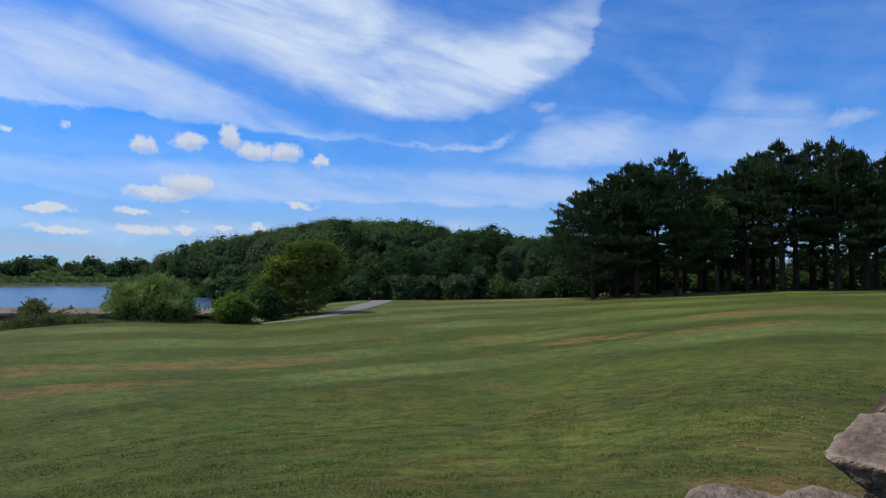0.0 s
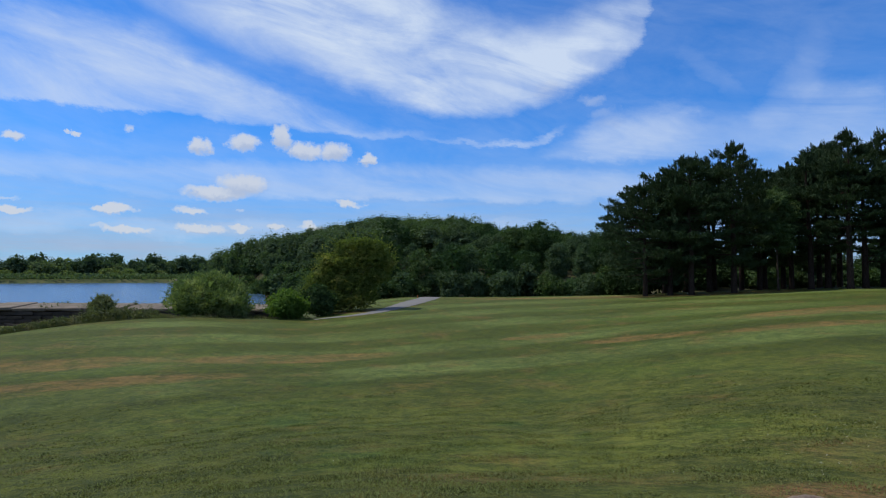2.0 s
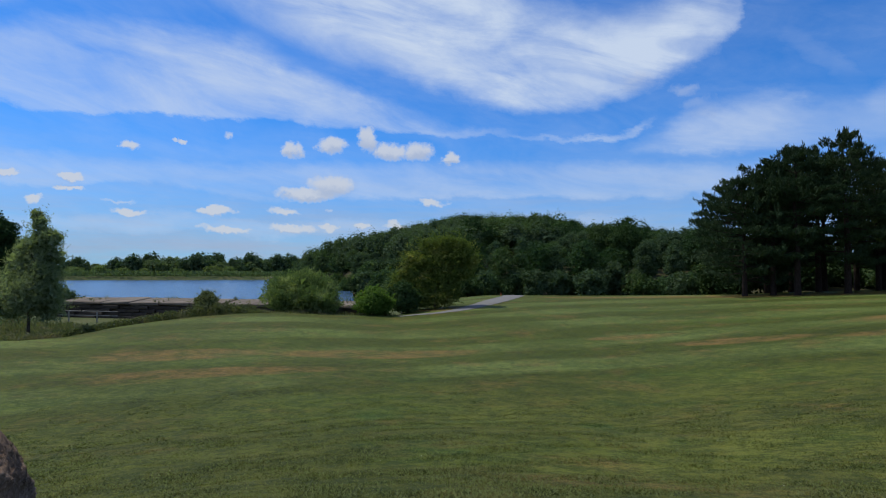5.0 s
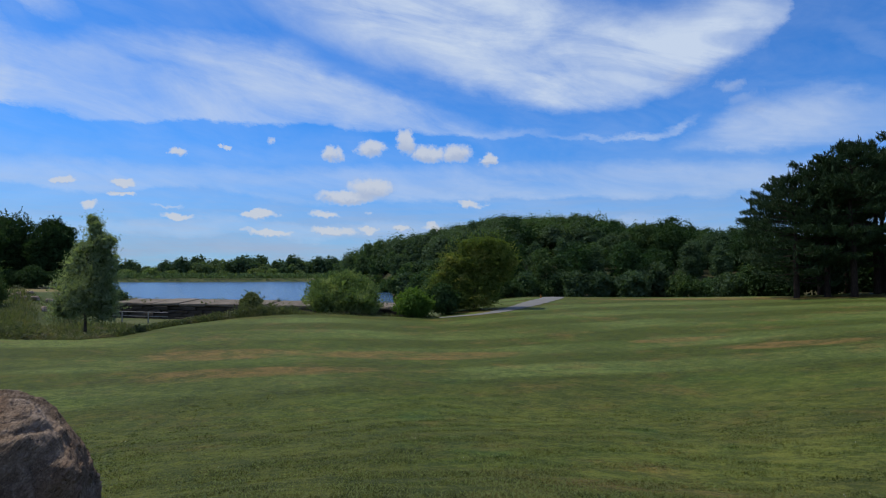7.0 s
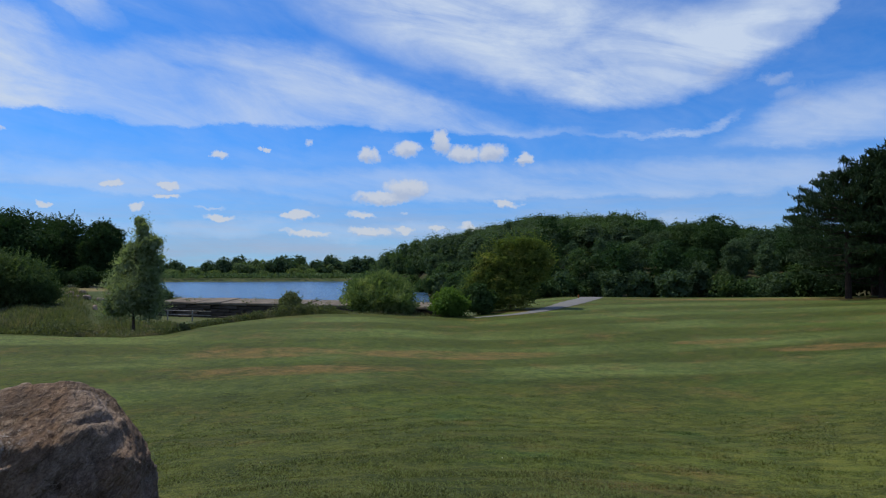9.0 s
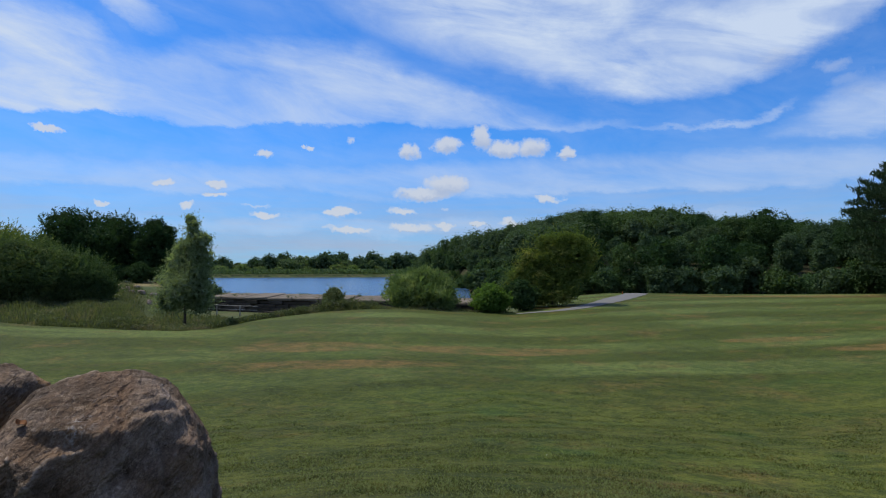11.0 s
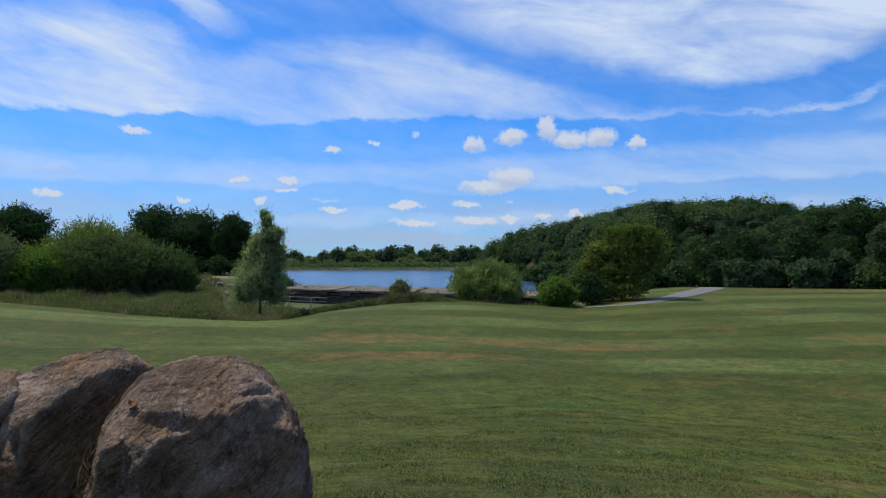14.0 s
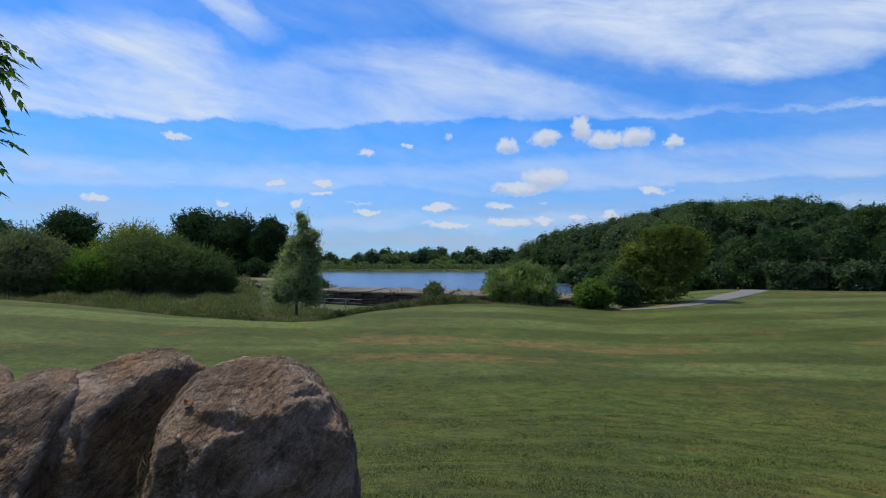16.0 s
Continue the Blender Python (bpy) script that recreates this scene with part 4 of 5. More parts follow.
# ---- young willow and the thickets on the rough side
broadleaf("willow_tree", "slender silvery young willow standing in rough grass", "tree", 7.2, 4.2, 1.2, 71, 11000, 0.15, M_WILLOW, girth=0.085, place=polar(-48.9, 38.0), slim=0.24, droop=0.6, spread=0.9, flat=False, sprays=260, reach=0.6,
          shape=[(-1.05, -0.2, 1.9, 1.05, 1.0, 0.95), (0.85, 0.2, 1.9, 1.15, 1.1, 0.95), (-1.05, 0.1, 3.0, 1.10, 1.0, 1.0), (0.85, -0.2, 3.0, 1.20, 1.0, 1.0), (-0.55, 0.1, 4.1, 1.05, 0.9, 0.9), (0.2, -0.6, 2.6, 1.1, 0.8, 1.0), (1.15, 0.0, 3.7, 0.95, 0.8, 0.9), (1.25, -0.1, 2.4, 1.05, 0.9, 0.9), (-0.1, 0.0, 5.0, 0.75, 0.6, 0.65),
                 (0.85, 0.2, 4.5, 1.05, 0.8, 0.85), (0.75, 0.0, 5.3, 0.90, 0.7, 0.75), (1.30, 0.0, 5.5, 0.65, 0.6, 0.6), (0.60, 0.0, 6.2, 0.60, 0.5, 0.65), (0.35, 0.0, 6.7, 0.36, 0.3, 0.45)])
for nm, label, az, d, h, wd, seed, nl, size, mat in [
        ("elder_thicket", "broad rounded dark green thicket behind the rough grass", -61.4, 50, 4.6, 8.0, 81, 20000, .15, M_THICKET),
        ("elder_thicket", "low sloping green thicket behind the rough grass", -57.6, 50, 3.5, 5.0, 82, 11000, .15, M_THICKET),
        ("elder_thicket", "low green thicket at the edge of the rough", -55.7, 50, 1.9, 2.6, 83, 4000, .14, M_THICKET),
        ("elder_thicket", "low bright thicket at the edge of the rough", -66.2, 49, 2.9, 5.0, 84, 8000, .15, M_BRIGHT),
        ("elder_thicket", "pale yellow-green thicket behind its darker neighbour", -62.8, 57, 5.4, 8.0, 86, 14000, .16, M_YELLOW),
        ("elder_thicket", "grey-green arching thicket in front of dark trees", -70.6, 50, 4.5, 6.6, 85, 14000, .15, M_GREY)]:
    broadleaf(nm, label, "bush", h, wd, 0.05, seed, nl, size, mat, "thickets", girth=0.08, place=polar(az, d), count=16, spread=0.7, fit=True, sprays=int(nl / 22), reach=0.85)
for az, d, el_, wd, seed, label in [(-57.4, 82, 5.4, 9.0, 91, "tall dark oak with a full rounded crown"), (-54.2, 86, 5.1, 8.5, 92, "tall dark oak with a full rounded crown"),
                                   (-51.2, 80, 4.7, 5.2, 93, "dark upright oak beside the lake"), (-67.6, 84, 4.8, 7.6, 94, "dark round-headed oak behind the thickets"),
                                   (-62.0, 92, 2.9, 10.5, 95, "dark oak behind the thickets"), (-73.0, 76, 4.0, 8.0, 96, "dark oak at the field's edge")]:
    h = d * math.tan(radians(el_)) - float(land(*polar(az, d)))
    broadleaf("oak_tree", label, "tree", h, wd, 0.5, seed, 13000, .24, M_OAK, "oaks by the lake", girth=0.26, place=polar(az, d), count=14, fit=True, sprays=200, reach=0.8)
broadleaf("lakeside_bush", "small green bush on the lake's bank", "bush", 3.0, 4.0, 0.05, 97, 2000, .26, M_WOOD2, girth=0.05, place=polar(-47.4, 64), count=7)
low_bush = broadleaf("lakeside_bush", "dark low bush under the oaks", "bush", 2.6, 4.4, 0.05, 99, 2400, .22, M_OAK, girth=0.05, place=polar(-56.5, 76), count=7)
for az_, d_ in ((-54.6, 78), (-52.6, 77), (-50.2, 75), (-59.0, 76), (-49.0, 72)):
    again(low_bush, az_, d_, az_ * 31 % 360, 0.85 + 0.1 * math.sin(az_ * 5))
broadleaf("bank_shrub", "little green shrub before the stone embankment", "bush", 1.7, 2.0, 0.05, 98, 2600, .11, M_GREY, girth=0.03, place=polar(-35.6, 41.8), count=8, fit=True, sprays=90, reach=0.4)

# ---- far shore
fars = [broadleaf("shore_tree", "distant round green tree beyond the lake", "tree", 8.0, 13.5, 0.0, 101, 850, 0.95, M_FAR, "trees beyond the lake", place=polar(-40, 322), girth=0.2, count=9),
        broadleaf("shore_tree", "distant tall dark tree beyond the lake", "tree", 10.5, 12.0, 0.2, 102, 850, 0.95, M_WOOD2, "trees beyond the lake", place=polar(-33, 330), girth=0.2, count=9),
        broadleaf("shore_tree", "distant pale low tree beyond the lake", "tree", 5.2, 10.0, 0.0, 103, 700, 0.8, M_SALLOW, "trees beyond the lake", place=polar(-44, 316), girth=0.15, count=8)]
a = -78.0
while a < -22:
    again(fars[rw.choice((0, 1, 1))], a, 328 + rw.uniform(-6, 22), rw.uniform(0, 360), rw.uniform(.75, 1.2) * (1.15 if a > -42 else .85), 0.9)
    a += rw.uniform(0.5, 0.95) * (1 if a > -52 else 1.5)
for a, k in ((-31.6, 1), (-30.4, 0), (-29.3, 1), (-28.1, 1), (-27.0, 0), (-38.6, 0), (-36.4, 1)):
    again(fars[k], a, 322, a * 71 % 360, 1.25, 0.9)
for a in (-47.2, -45.9, -42.3, -40.6, -38.0, -35.1, -33.6, -30.9):
    again(fars[2], a, 318 + rw.uniform(-3, 3), a * 53 % 360, rw.uniform(.8, 1.05), 0.6)
rng = np.random.default_rng(9)
ha = np.radians(rng.uniform(-80, -24, 5200))
hd = rng.uniform(303, 316, 5200)
hx, hy = hd * np.sin(ha), hd * np.cos(ha)
hc = np.stack([hx, hy, land(hx, hy) + EYE + rng.uniform(0.2, 2.6, 5200)], -1)
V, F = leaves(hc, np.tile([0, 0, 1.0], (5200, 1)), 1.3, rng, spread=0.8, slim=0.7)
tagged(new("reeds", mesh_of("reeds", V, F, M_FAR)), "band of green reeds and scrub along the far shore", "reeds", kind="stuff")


# ---------------------------------------------------------------- stone embankment by the lake
M_COPING, n, out = material("weathered_coping_stone")
pos = n.add("ShaderNodeTexCoord").outputs["Object"]
rnd = n.add("ShaderNodeObjectInfo").outputs["Random"]
a, b2 = n.noise(pos, 0.8, 5, 0.65), n.noise(pos, 7.0, 4, 0.7)
col = n.mix(n.ramp(a, 0.3, 0.7), (0.130, 0.110, 0.090), (0.215, 0.180, 0.150))
col = n.mix(n.ramp(b2, 0.5, 0.75, 0, 0.7), col, (0.075, 0.075, 0.050))
col = n.mix(n.math("MULTIPLY", rnd, 0.4), col, (0.13, 0.10, 0.08))
bsdf(n, out, col, 0.9, 0.2, b2, distance=0.06)

M_COURSE, n, out = material("dark_wall_stone")
pos = n.add("ShaderNodeTexCoord").outputs["Object"]
rnd = n.add("ShaderNodeObjectInfo").outputs["Random"]
a, b2 = n.noise(pos, 1.2, 5, 0.65), n.noise(pos, 9.0, 4, 0.7)
col = n.mix(n.ramp(a, 0.3, 0.7), (0.030, 0.026, 0.022), (0.085, 0.068, 0.055))
col = n.mix(n.math("MULTIPLY", rnd, 0.5), col, (0.055, 0.048, 0.042))
bsdf(n, out, col, 0.85, 0.3, b2, distance=0.05)

M_WHITE, n, out = material("weathered_white_paint")
pos = n.add("ShaderNodeTexCoord").outputs["Object"]
a = n.noise(pos, 5.0, 4, 0.6)
bsdf(n, out, n.mix(n.ramp(a, 0.45, 0.7), (0.30, 0.29, 0.27), (0.19, 0.18, 0.15)), 0.6, 0.3, a, distance=0.003)

WALL_Y, CREST_Y = 42.4, 45.1
wall = tagged(new("wall_embankment"), "low dark stone embankment wall with pale sloping coping slabs", "wall", kind="structure")


def box_mesh(name, sx, sy, sz, mat, bevel=0.02, slope=0.0, jitter=0.0, seed=0):
    """A block with softened edges, its top rising by slope towards +y."""
    r = random.Random(seed)
    bm = bmesh.new()
    bmesh.ops.create_cube(bm, size=1)
    for v in bm.verts:
        v.co = Vector((v.co.x * sx, v.co.y * sy, v.co.z * sz))
        if v.co.z > 0 and v.co.y > 0:
            v.co.z += slope
        v.co += Vector((r.uniform(-1, 1), r.uniform(-1, 1), r.uniform(-1, 1))) * jitter
    bmesh.ops.bevel(bm, geom=bm.edges[:], offset=bevel, segments=1, affect="EDGES")
    return bm_mesh(name, bm, mat)


wx = -60.0
slabs = [box_mesh("coping_slab", 2.9, CREST_Y - WALL_Y + 0.2, 0.24, M_COPING, 0.05, 0.30, 0.07, s) for s in range(4)]
k = 0
while wx < -17:
    part("coping_slab", slabs[k % 4], wall).matrix_basis = pose(wx, (WALL_Y + CREST_Y) / 2, EYE - 2.66 + 0.025 * math.sin(k * 2.1), 0, 0.4 * math.sin(k * 1.7))
    wx += 2.96
    k += 1
courses = [box_mesh("wall_stone", 1.46, 0.7, 0.30, M_COURSE, 0.03, 0, 0.045, 10 + s) for s in range(4)]
for row in range(5):
    wx = -60.7 + 0.7 * (row % 2)
    while wx < -17:
        k += 1
        part("wall_stone", courses[k * 7 % 4], wall).matrix_basis = pose(wx, WALL_Y + 0.36 + 0.11 * math.sin(k * 3.7) - 0.05 * row, EYE - 2.98 - 0.315 * row)
        wx += 1.5
body = part("wall_core", box_mesh("wall_core", 44.0, CREST_Y - WALL_Y - 0.6, 2.2, M_COURSE, 0.02, 0.24), wall)
body.location = (-39.0, (WALL_Y + CREST_Y) / 2 + 0.35, EYE - 3.95)

# low stone bank on the far shore
far_bank = box_mesh("stone_bank", 15.0, 2.0, 1.6, M_COPING, 0.12, 0.3, 0.15, 77)
fx, fy = polar(-28.3, 268)
tagged(new("stone_bank", far_bank), "pale stone bank at the far end of the lake", "bank", kind="structure").matrix_basis = pose(fx, fy, EYE - 2.7, 0, 0, 28)

# weeds on the coping
M_STRAW = leaf_material("rough_grass_blades", (0.064, 0.096, 0.042), (0.155, 0.172, 0.092), (0.250, 0.215, 0.155), 0.35)
M_WEED = leaf_material("weed_leaves", (0.070, 0.105, 0.045), (0.175, 0.190, 0.105), (0.270, 0.250, 0.170), 0.3)


def blades(x, y, h, wide, rng, lean=0.35, mat=M_STRAW, name="grass"):
    """Upright bent grass blades standing on the ground."""
    x, y = np.asarray(x), np.asarray(y)
    n = len(x)
    z = land(x, y) + EYE
    q = rng.uniform(0, 2 * np.pi, n)
    hh = h * rng.uniform(0.5, 1.25, n)
    s = np.stack([np.cos(q), np.sin(q), np.zeros(n)], -1)
    f = np.stack([-np.sin(q), np.cos(q), np.zeros(n)], -1) * rng.normal(0, lean, n)[:, None]
    b = np.stack([x, y, z - 0.01], -1)
    m = b + f * hh[:, None] * 0.35 + np.array([0, 0, 1.0]) * hh[:, None] * 0.6
    t = b + f * hh[:, None] + np.array([0, 0, 1.0]) * hh[:, None]
    ww = (np.asarray(wide) * np.ones(n))[:, None]
    V = np.stack([b - s * ww / 2, b + s * ww / 2, m + s * ww * 0.4, t, m - s * ww * 0.4], 1).reshape(-1, 3)
    i5 = np.arange(n)[:, None] * 5
    F3 = np.concatenate([i5 + np.array([[0, 1, 2]]), i5 + np.array([[0, 2, 4]]), i5 + np.array([[4, 2, 3]])])
    return mesh_of(name, V, F3, mat)


rng = np.random.default_rng(21)
# rough grass beyond the lawn
ra = np.concatenate([rng.uniform(-84, -44, 44000), rng.uniform(-56, -30, 18000), rng.uniform(-32, -17, 2500)])
re_ = np.interp(ra, CREST_AZ, CREST_D) + 0.3 + rng.uniform(0, 1, len(ra)) ** 1.3 * np.interp(ra, [-84, -58, -54, -46, -38, -17], [13, 14, 30, 18, 4.0, 3.0])
rx, ry = re_ * np.sin(np.radians(ra)), re_ * np.cos(np.radians(ra))
ok = (ry < 42.2) | (ra < -57.0)
rx, ry, re_, ra = rx[ok], ry[ok], re_[ok], ra[ok]
rim = smooth(0.2, 3.0, re_ - np.interp(ra, CREST_AZ, CREST_D))
tall = (0.16 + 0.34 * rim) * np.interp(ra, [-50, -47, -41, -30], [1.0, 0.65, 0.8, 0.75]) * (0.8 + 0.5 * np.sin(rx * 0.9 + ry) * np.sin(ry * 0.7 + rx * 0.3))
tagged(new("rough_grass", blades(rx, ry, tall, 0.034, rng, 0.6, M_STRAW, "rough_grass")), "tall unmown grass with pale seed heads round the lawn", "rough grass", kind="stuff")
wa = np.concatenate([rng.uniform(-47, -31, 1500), rng.uniform(-60, -40, 900)])
wd = np.interp(wa, CREST_AZ, CREST_D) + rng.uniform(0.5, 2.2, len(wa))
wxs, wys = wd * np.sin(np.radians(wa)), wd * np.cos(np.radians(wa))
wc = np.stack([wxs, wys, land(wxs, wys) + EYE + rng.uniform(0.02, 0.70, len(wa)) * (0.5 + 0.5 * np.sin(wxs * 1.3))], -1)
V, F = leaves(np.repeat(wc, 4, 0) + rng.normal(0, 0.10, (len(wc) * 4, 3)), np.tile([0, 0, 0.8], (len(wc) * 4, 1)), 0.16, rng, 0.8)
tagged(new("weeds", mesh_of("weeds", V, F, M_WEED)), "leafy weeds and thistles along the lawn's edge", "weeds", kind="stuff")

cx_ = rng.uniform(-58, -18, 420)
cx_ = cx_[np.sin(cx_ * 1.9) + np.sin(cx_ * 0.7 + 1) > 0.35]
cy_ = WALL_Y + rng.uniform(0.0, 2.6, len(cx_))
cz_ = EYE - 2.52 + 0.11 * (cy_ - WALL_Y)
V, F = leaves(np.repeat(np.stack([cx_, cy_, cz_ + 0.05], -1), 6, 0) + rng.normal(0, 0.09, (len(cx_) * 6, 3)), np.tile([0, 0, 0.9], (len(cx_) * 6, 1)), 0.17, rng, 0.7, slim=0.35)
tagged(new("moss", mesh_of("moss", V, F, M_WEED)), "tufts of weeds and moss on the coping slabs", "weeds", kind="stuff")

# white rail in the hollow before the wall
rail = thing("railing", "low white two-bar railing before the stone wall", "railing", place=(0, 38.6, 0))
for nm, z in (("rail", -3.08), ("rail", -3.42)):
    me = box_mesh("rail", 15.0, 0.05, 0.055, M_WHITE, 0.012)
    part(nm, me, rail).matrix_basis = pose(-43.0, 0, z + EYE)
post_mesh = box_mesh("post", 0.09, 0.09, 1.05, M_WHITE, 0.015)
for k in range(6):
    part("post", post_mesh, rail).matrix_basis = pose(-51.2 + 2.74 * k, 0.02, EYE - 3.56)

# ---------------------------------------------------------------- boulders round the camera


def rock_material(name, warm, stain=None, base=((0.076, 0.051, 0.034), (0.295, 0.226, 0.180))):
    m, n, out = material(name)
    pos = n.add("ShaderNodeTexCoord").outputs["Object"]
    x, y, z = n.split(pos)
    lay = n.noise(n.xyz(n.math("ADD", x, n.math("MULTIPLY", z, 0.9)), y, n.math("MULTIPLY", n.math("SUBTRACT", z, x), 2.5)), 6.0, 4, 0.55)
    big = n.noise(pos, 7.0, 6, 0.65)
    fine = n.noise(pos, 75.0, 7, 0.8)
    grit = n.noise(pos, 420.0, 3, 0.75)
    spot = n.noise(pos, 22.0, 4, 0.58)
    cells = n.add("ShaderNodeTexVoronoi")
    cells.feature = "DISTANCE_TO_EDGE"
    n.put(cells.inputs["Vector"], n.vmath("ADD", pos, n.vmath("MULTIPLY", n.noise(pos, 14.0, 4, 0.6, out=1), (0.10, 0.10, 0.10))))
    n.put(cells.inputs["Scale"], 13.0)
    edge_ = n.ramp(cells.outputs["Distance"], 0.0, 0.015, 0.0, 0.4)
    col = n.mix(n.ramp(big, 0.35, 0.65), *base)
    col = n.mix(n.ramp(lay, 0.41, 0.62, 0, 0.8), col, warm)
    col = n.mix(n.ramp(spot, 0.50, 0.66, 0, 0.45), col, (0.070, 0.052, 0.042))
    col = n.mix(n.ramp(n.noise(pos, 31.0, 6, 0.75), 0.58, 0.68, 0, 0.35), col, (0.40, 0.31, 0.25))
    col = n.mix(n.ramp(n.noise(pos, 12.0, 6, 0.7), 0.56, 0.70, 0, 0.5), col, (0.20, 0.115, 0.062))
    col = n.mix(n.ramp(fine, 0.42, 0.62, 0, 0.6), col, n.mix(1.0, col, (0.72, 0.70, 0.68), "MULTIPLY"))
    col = n.mix(n.ramp(grit, 0.40, 0.60), n.mix(1.0, col, (0.80, 0.79, 0.78), "MULTIPLY"), n.mix(1.0, col, (1.18, 1.17, 1.16), "MULTIPLY"))
    worn = n.ramp(n.add("ShaderNodeNewGeometry").outputs["Pointiness"], 0.525, 0.60, 0.0, 0.75)
    col = n.mix(worn, col, (0.44, 0.36, 0.30))
    crease = n.math("ABSOLUTE", n.math("SUBTRACT", n.noise(n.xyz(n.math("MULTIPLY", n.math("ADD", x, z), 0.55), y, n.math("MULTIPLY", n.math("SUBTRACT", z, x), 1.7)), 24.0, 5, 0.6), 0.5))
    vein = n.math("ABSOLUTE", n.math("SUBTRACT", n.noise(n.xyz(n.math("ADD", x, z), y, n.math("MULTIPLY", n.math("SUBTRACT", z, x), 2.2)), 9.0, 6, 0.7), 0.5))
    col = n.mix(n.ramp(crease, 0.014, 0.0, 0.0, 0.55), col, n.mix(1.0, col, (0.35, 0.33, 0.32), "MULTIPLY"))
    col = n.mix(n.ramp(vein, 0.012, 0.0, 0.0, 0.35), col, (0.40, 0.32, 0.25))
    if stain:
        near_ = n.vmath("LENGTH", n.vmath("MULTIPLY", n.vmath("SUBTRACT", pos, stain), (1.0, 0.5, 0.8)))
        drop = n.math("MULTIPLY", n.ramp(near_, 0.030, 0.006), n.ramp(n.noise(n.xyz(n.math("MULTIPLY", x, 1.5), y, z), 48.0, 6, 0.8), 0.50, 0.66))
        col = n.mix(n.math("MULTIPLY", drop, 0.7), col, (0.50, 0.49, 0.48))
    h = n.math("ADD", n.math("ADD", n.math("MULTIPLY", n.ramp(crease, 0.0, 0.10), 0.09), n.math("MULTIPLY", fine, 0.14), n.math("MULTIPLY", grit, 0.05)), n.math("ADD", n.math("MULTIPLY", edge_, 0.18), n.math("ADD", spot, n.math("MULTIPLY", lay, 1.2))))
    bsdf(n, out, col, 0.9, 0.10, h, distance=0.034, strength=1.0, deep=0.95)
    return m


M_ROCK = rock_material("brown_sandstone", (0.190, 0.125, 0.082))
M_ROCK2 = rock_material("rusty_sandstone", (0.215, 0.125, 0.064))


def boulder(name, label, centre, lobes, seed, mat, rough=0.006, face=0.0, grooves=(), level=6, relief=1.0):
    """A boulder hewn by planes (right, away from the eye, up, distance), one set for each of its lobes, then weathered.
    face: bearing of its front, degrees. grooves: lines over its front (right, up, right, up, depth, half width)."""
    bm = bmesh.new()
    co = np.array([v.co for v in bmesh.ops.create_icosphere(bm, subdivisions=level, radius=1)["verts"]])
    r = np.zeros(len(co))
    for planes in (lobes if isinstance(lobes[0], list) else [lobes]):
        P = np.array(planes, float)
        N = P[:, :3] / np.linalg.norm(P[:, :3], axis=1, keepdims=True)
        one = np.minimum(P[:, 3] / np.maximum(co @ N.T, 1e-3), 3)
        r = np.maximum(r, -np.log(np.exp(-one * 520).sum(1)) / 520)
    # chips struck off the corners
    chance = np.random.default_rng(seed * 7)
    M = chance.normal(0, 1, (70, 3))
    M /= np.linalg.norm(M, axis=1, keepdims=True)
    reach_ = ((co * r[:, None]) @ M.T).max(0) * chance.uniform(0.965, 0.998, 70)
    r = np.minimum(r, (reach_ / np.maximum(co @ M.T, 1e-3)).min(1))
    p = co * r[:, None]
    off = Vector((seed * 3.1, seed * 1.7, seed))
    for v, q, c in zip(bm.verts, p, co):
        q, c = Vector(q), Vector(c)
        low = noise.fractal(q * 7 + off, 0.85, 2.2, 6)
        step = noise.noise(Vector((q.x + 0.4 * q.z, q.y, q.z * 2.2 - q.x)) * 11 + off)
        chip = math.floor(step * 5 + low) / 5
        cutin = 0.0
        for u0, w0, u1, w1, depth, half in grooves:
            d_ = Vector((u1 - u0, w1 - w0))
            t_ = max(0, min(1, ((q.x - u0) * d_.x + (q.z - w0) * d_.y) / d_.length_squared))
            gap = math.hypot(q.x - u0 - t_ * d_.x, q.z - w0 - t_ * d_.y) + 0.006 * low
            if q.y < 0.05:
                cutin += depth * max(0.0, 1 - gap / half) ** 1.3
        flake = 0.0
        for scale, tilt, lift in ((7.0, 0.08, 0.0012), (17.0, 0.15, 0.0009), (44.0, 0.20, 0.0006)):
            k_ = Vector((q.x + 0.5 * q.z, q.y, q.z * 1.25 - 0.7 * q.x)) * scale + off + Vector((low, -low, low)) * 0.05
            site = noise.voronoi(k_)[1][0]
            g_ = noise.cell_vector(site * 9.7 + off) - Vector((0.5, 0.5, 0.5))
            flake += tilt * (k_ - site).dot(g_) / scale + lift * g_.x
        bed = q.z * 0.8 - q.x * 0.62 + 0.25 * q.y + 0.012 * low
        tread = (bed * 46 + 2.0 * noise.noise(q * 9 + off)) % 1.0
        v.co = q + c * (rough * low + relief * (0.0045 * chip + flake) - cutin + relief * 0.0035 * (tread - 0.5) * max(0.0, noise.noise(q * 6 - off) + 0.35))
    me = bm_mesh(name, bm, mat, True)
    ob = tagged(new(name, me), label, "boulder", "boulders on the bank")
    ob.matrix_basis = pose(*centre, 0, 0, face)
    return ob


# first-person bearings from where the walk ends (west group) and begins (east group)
WEST = (-0.22, 0.046, -0.032)


def stand(base, az, d, z):
    x, y = polar(az, d)
    return (base[0] + x, base[1] + y, base[2] + z + EYE)


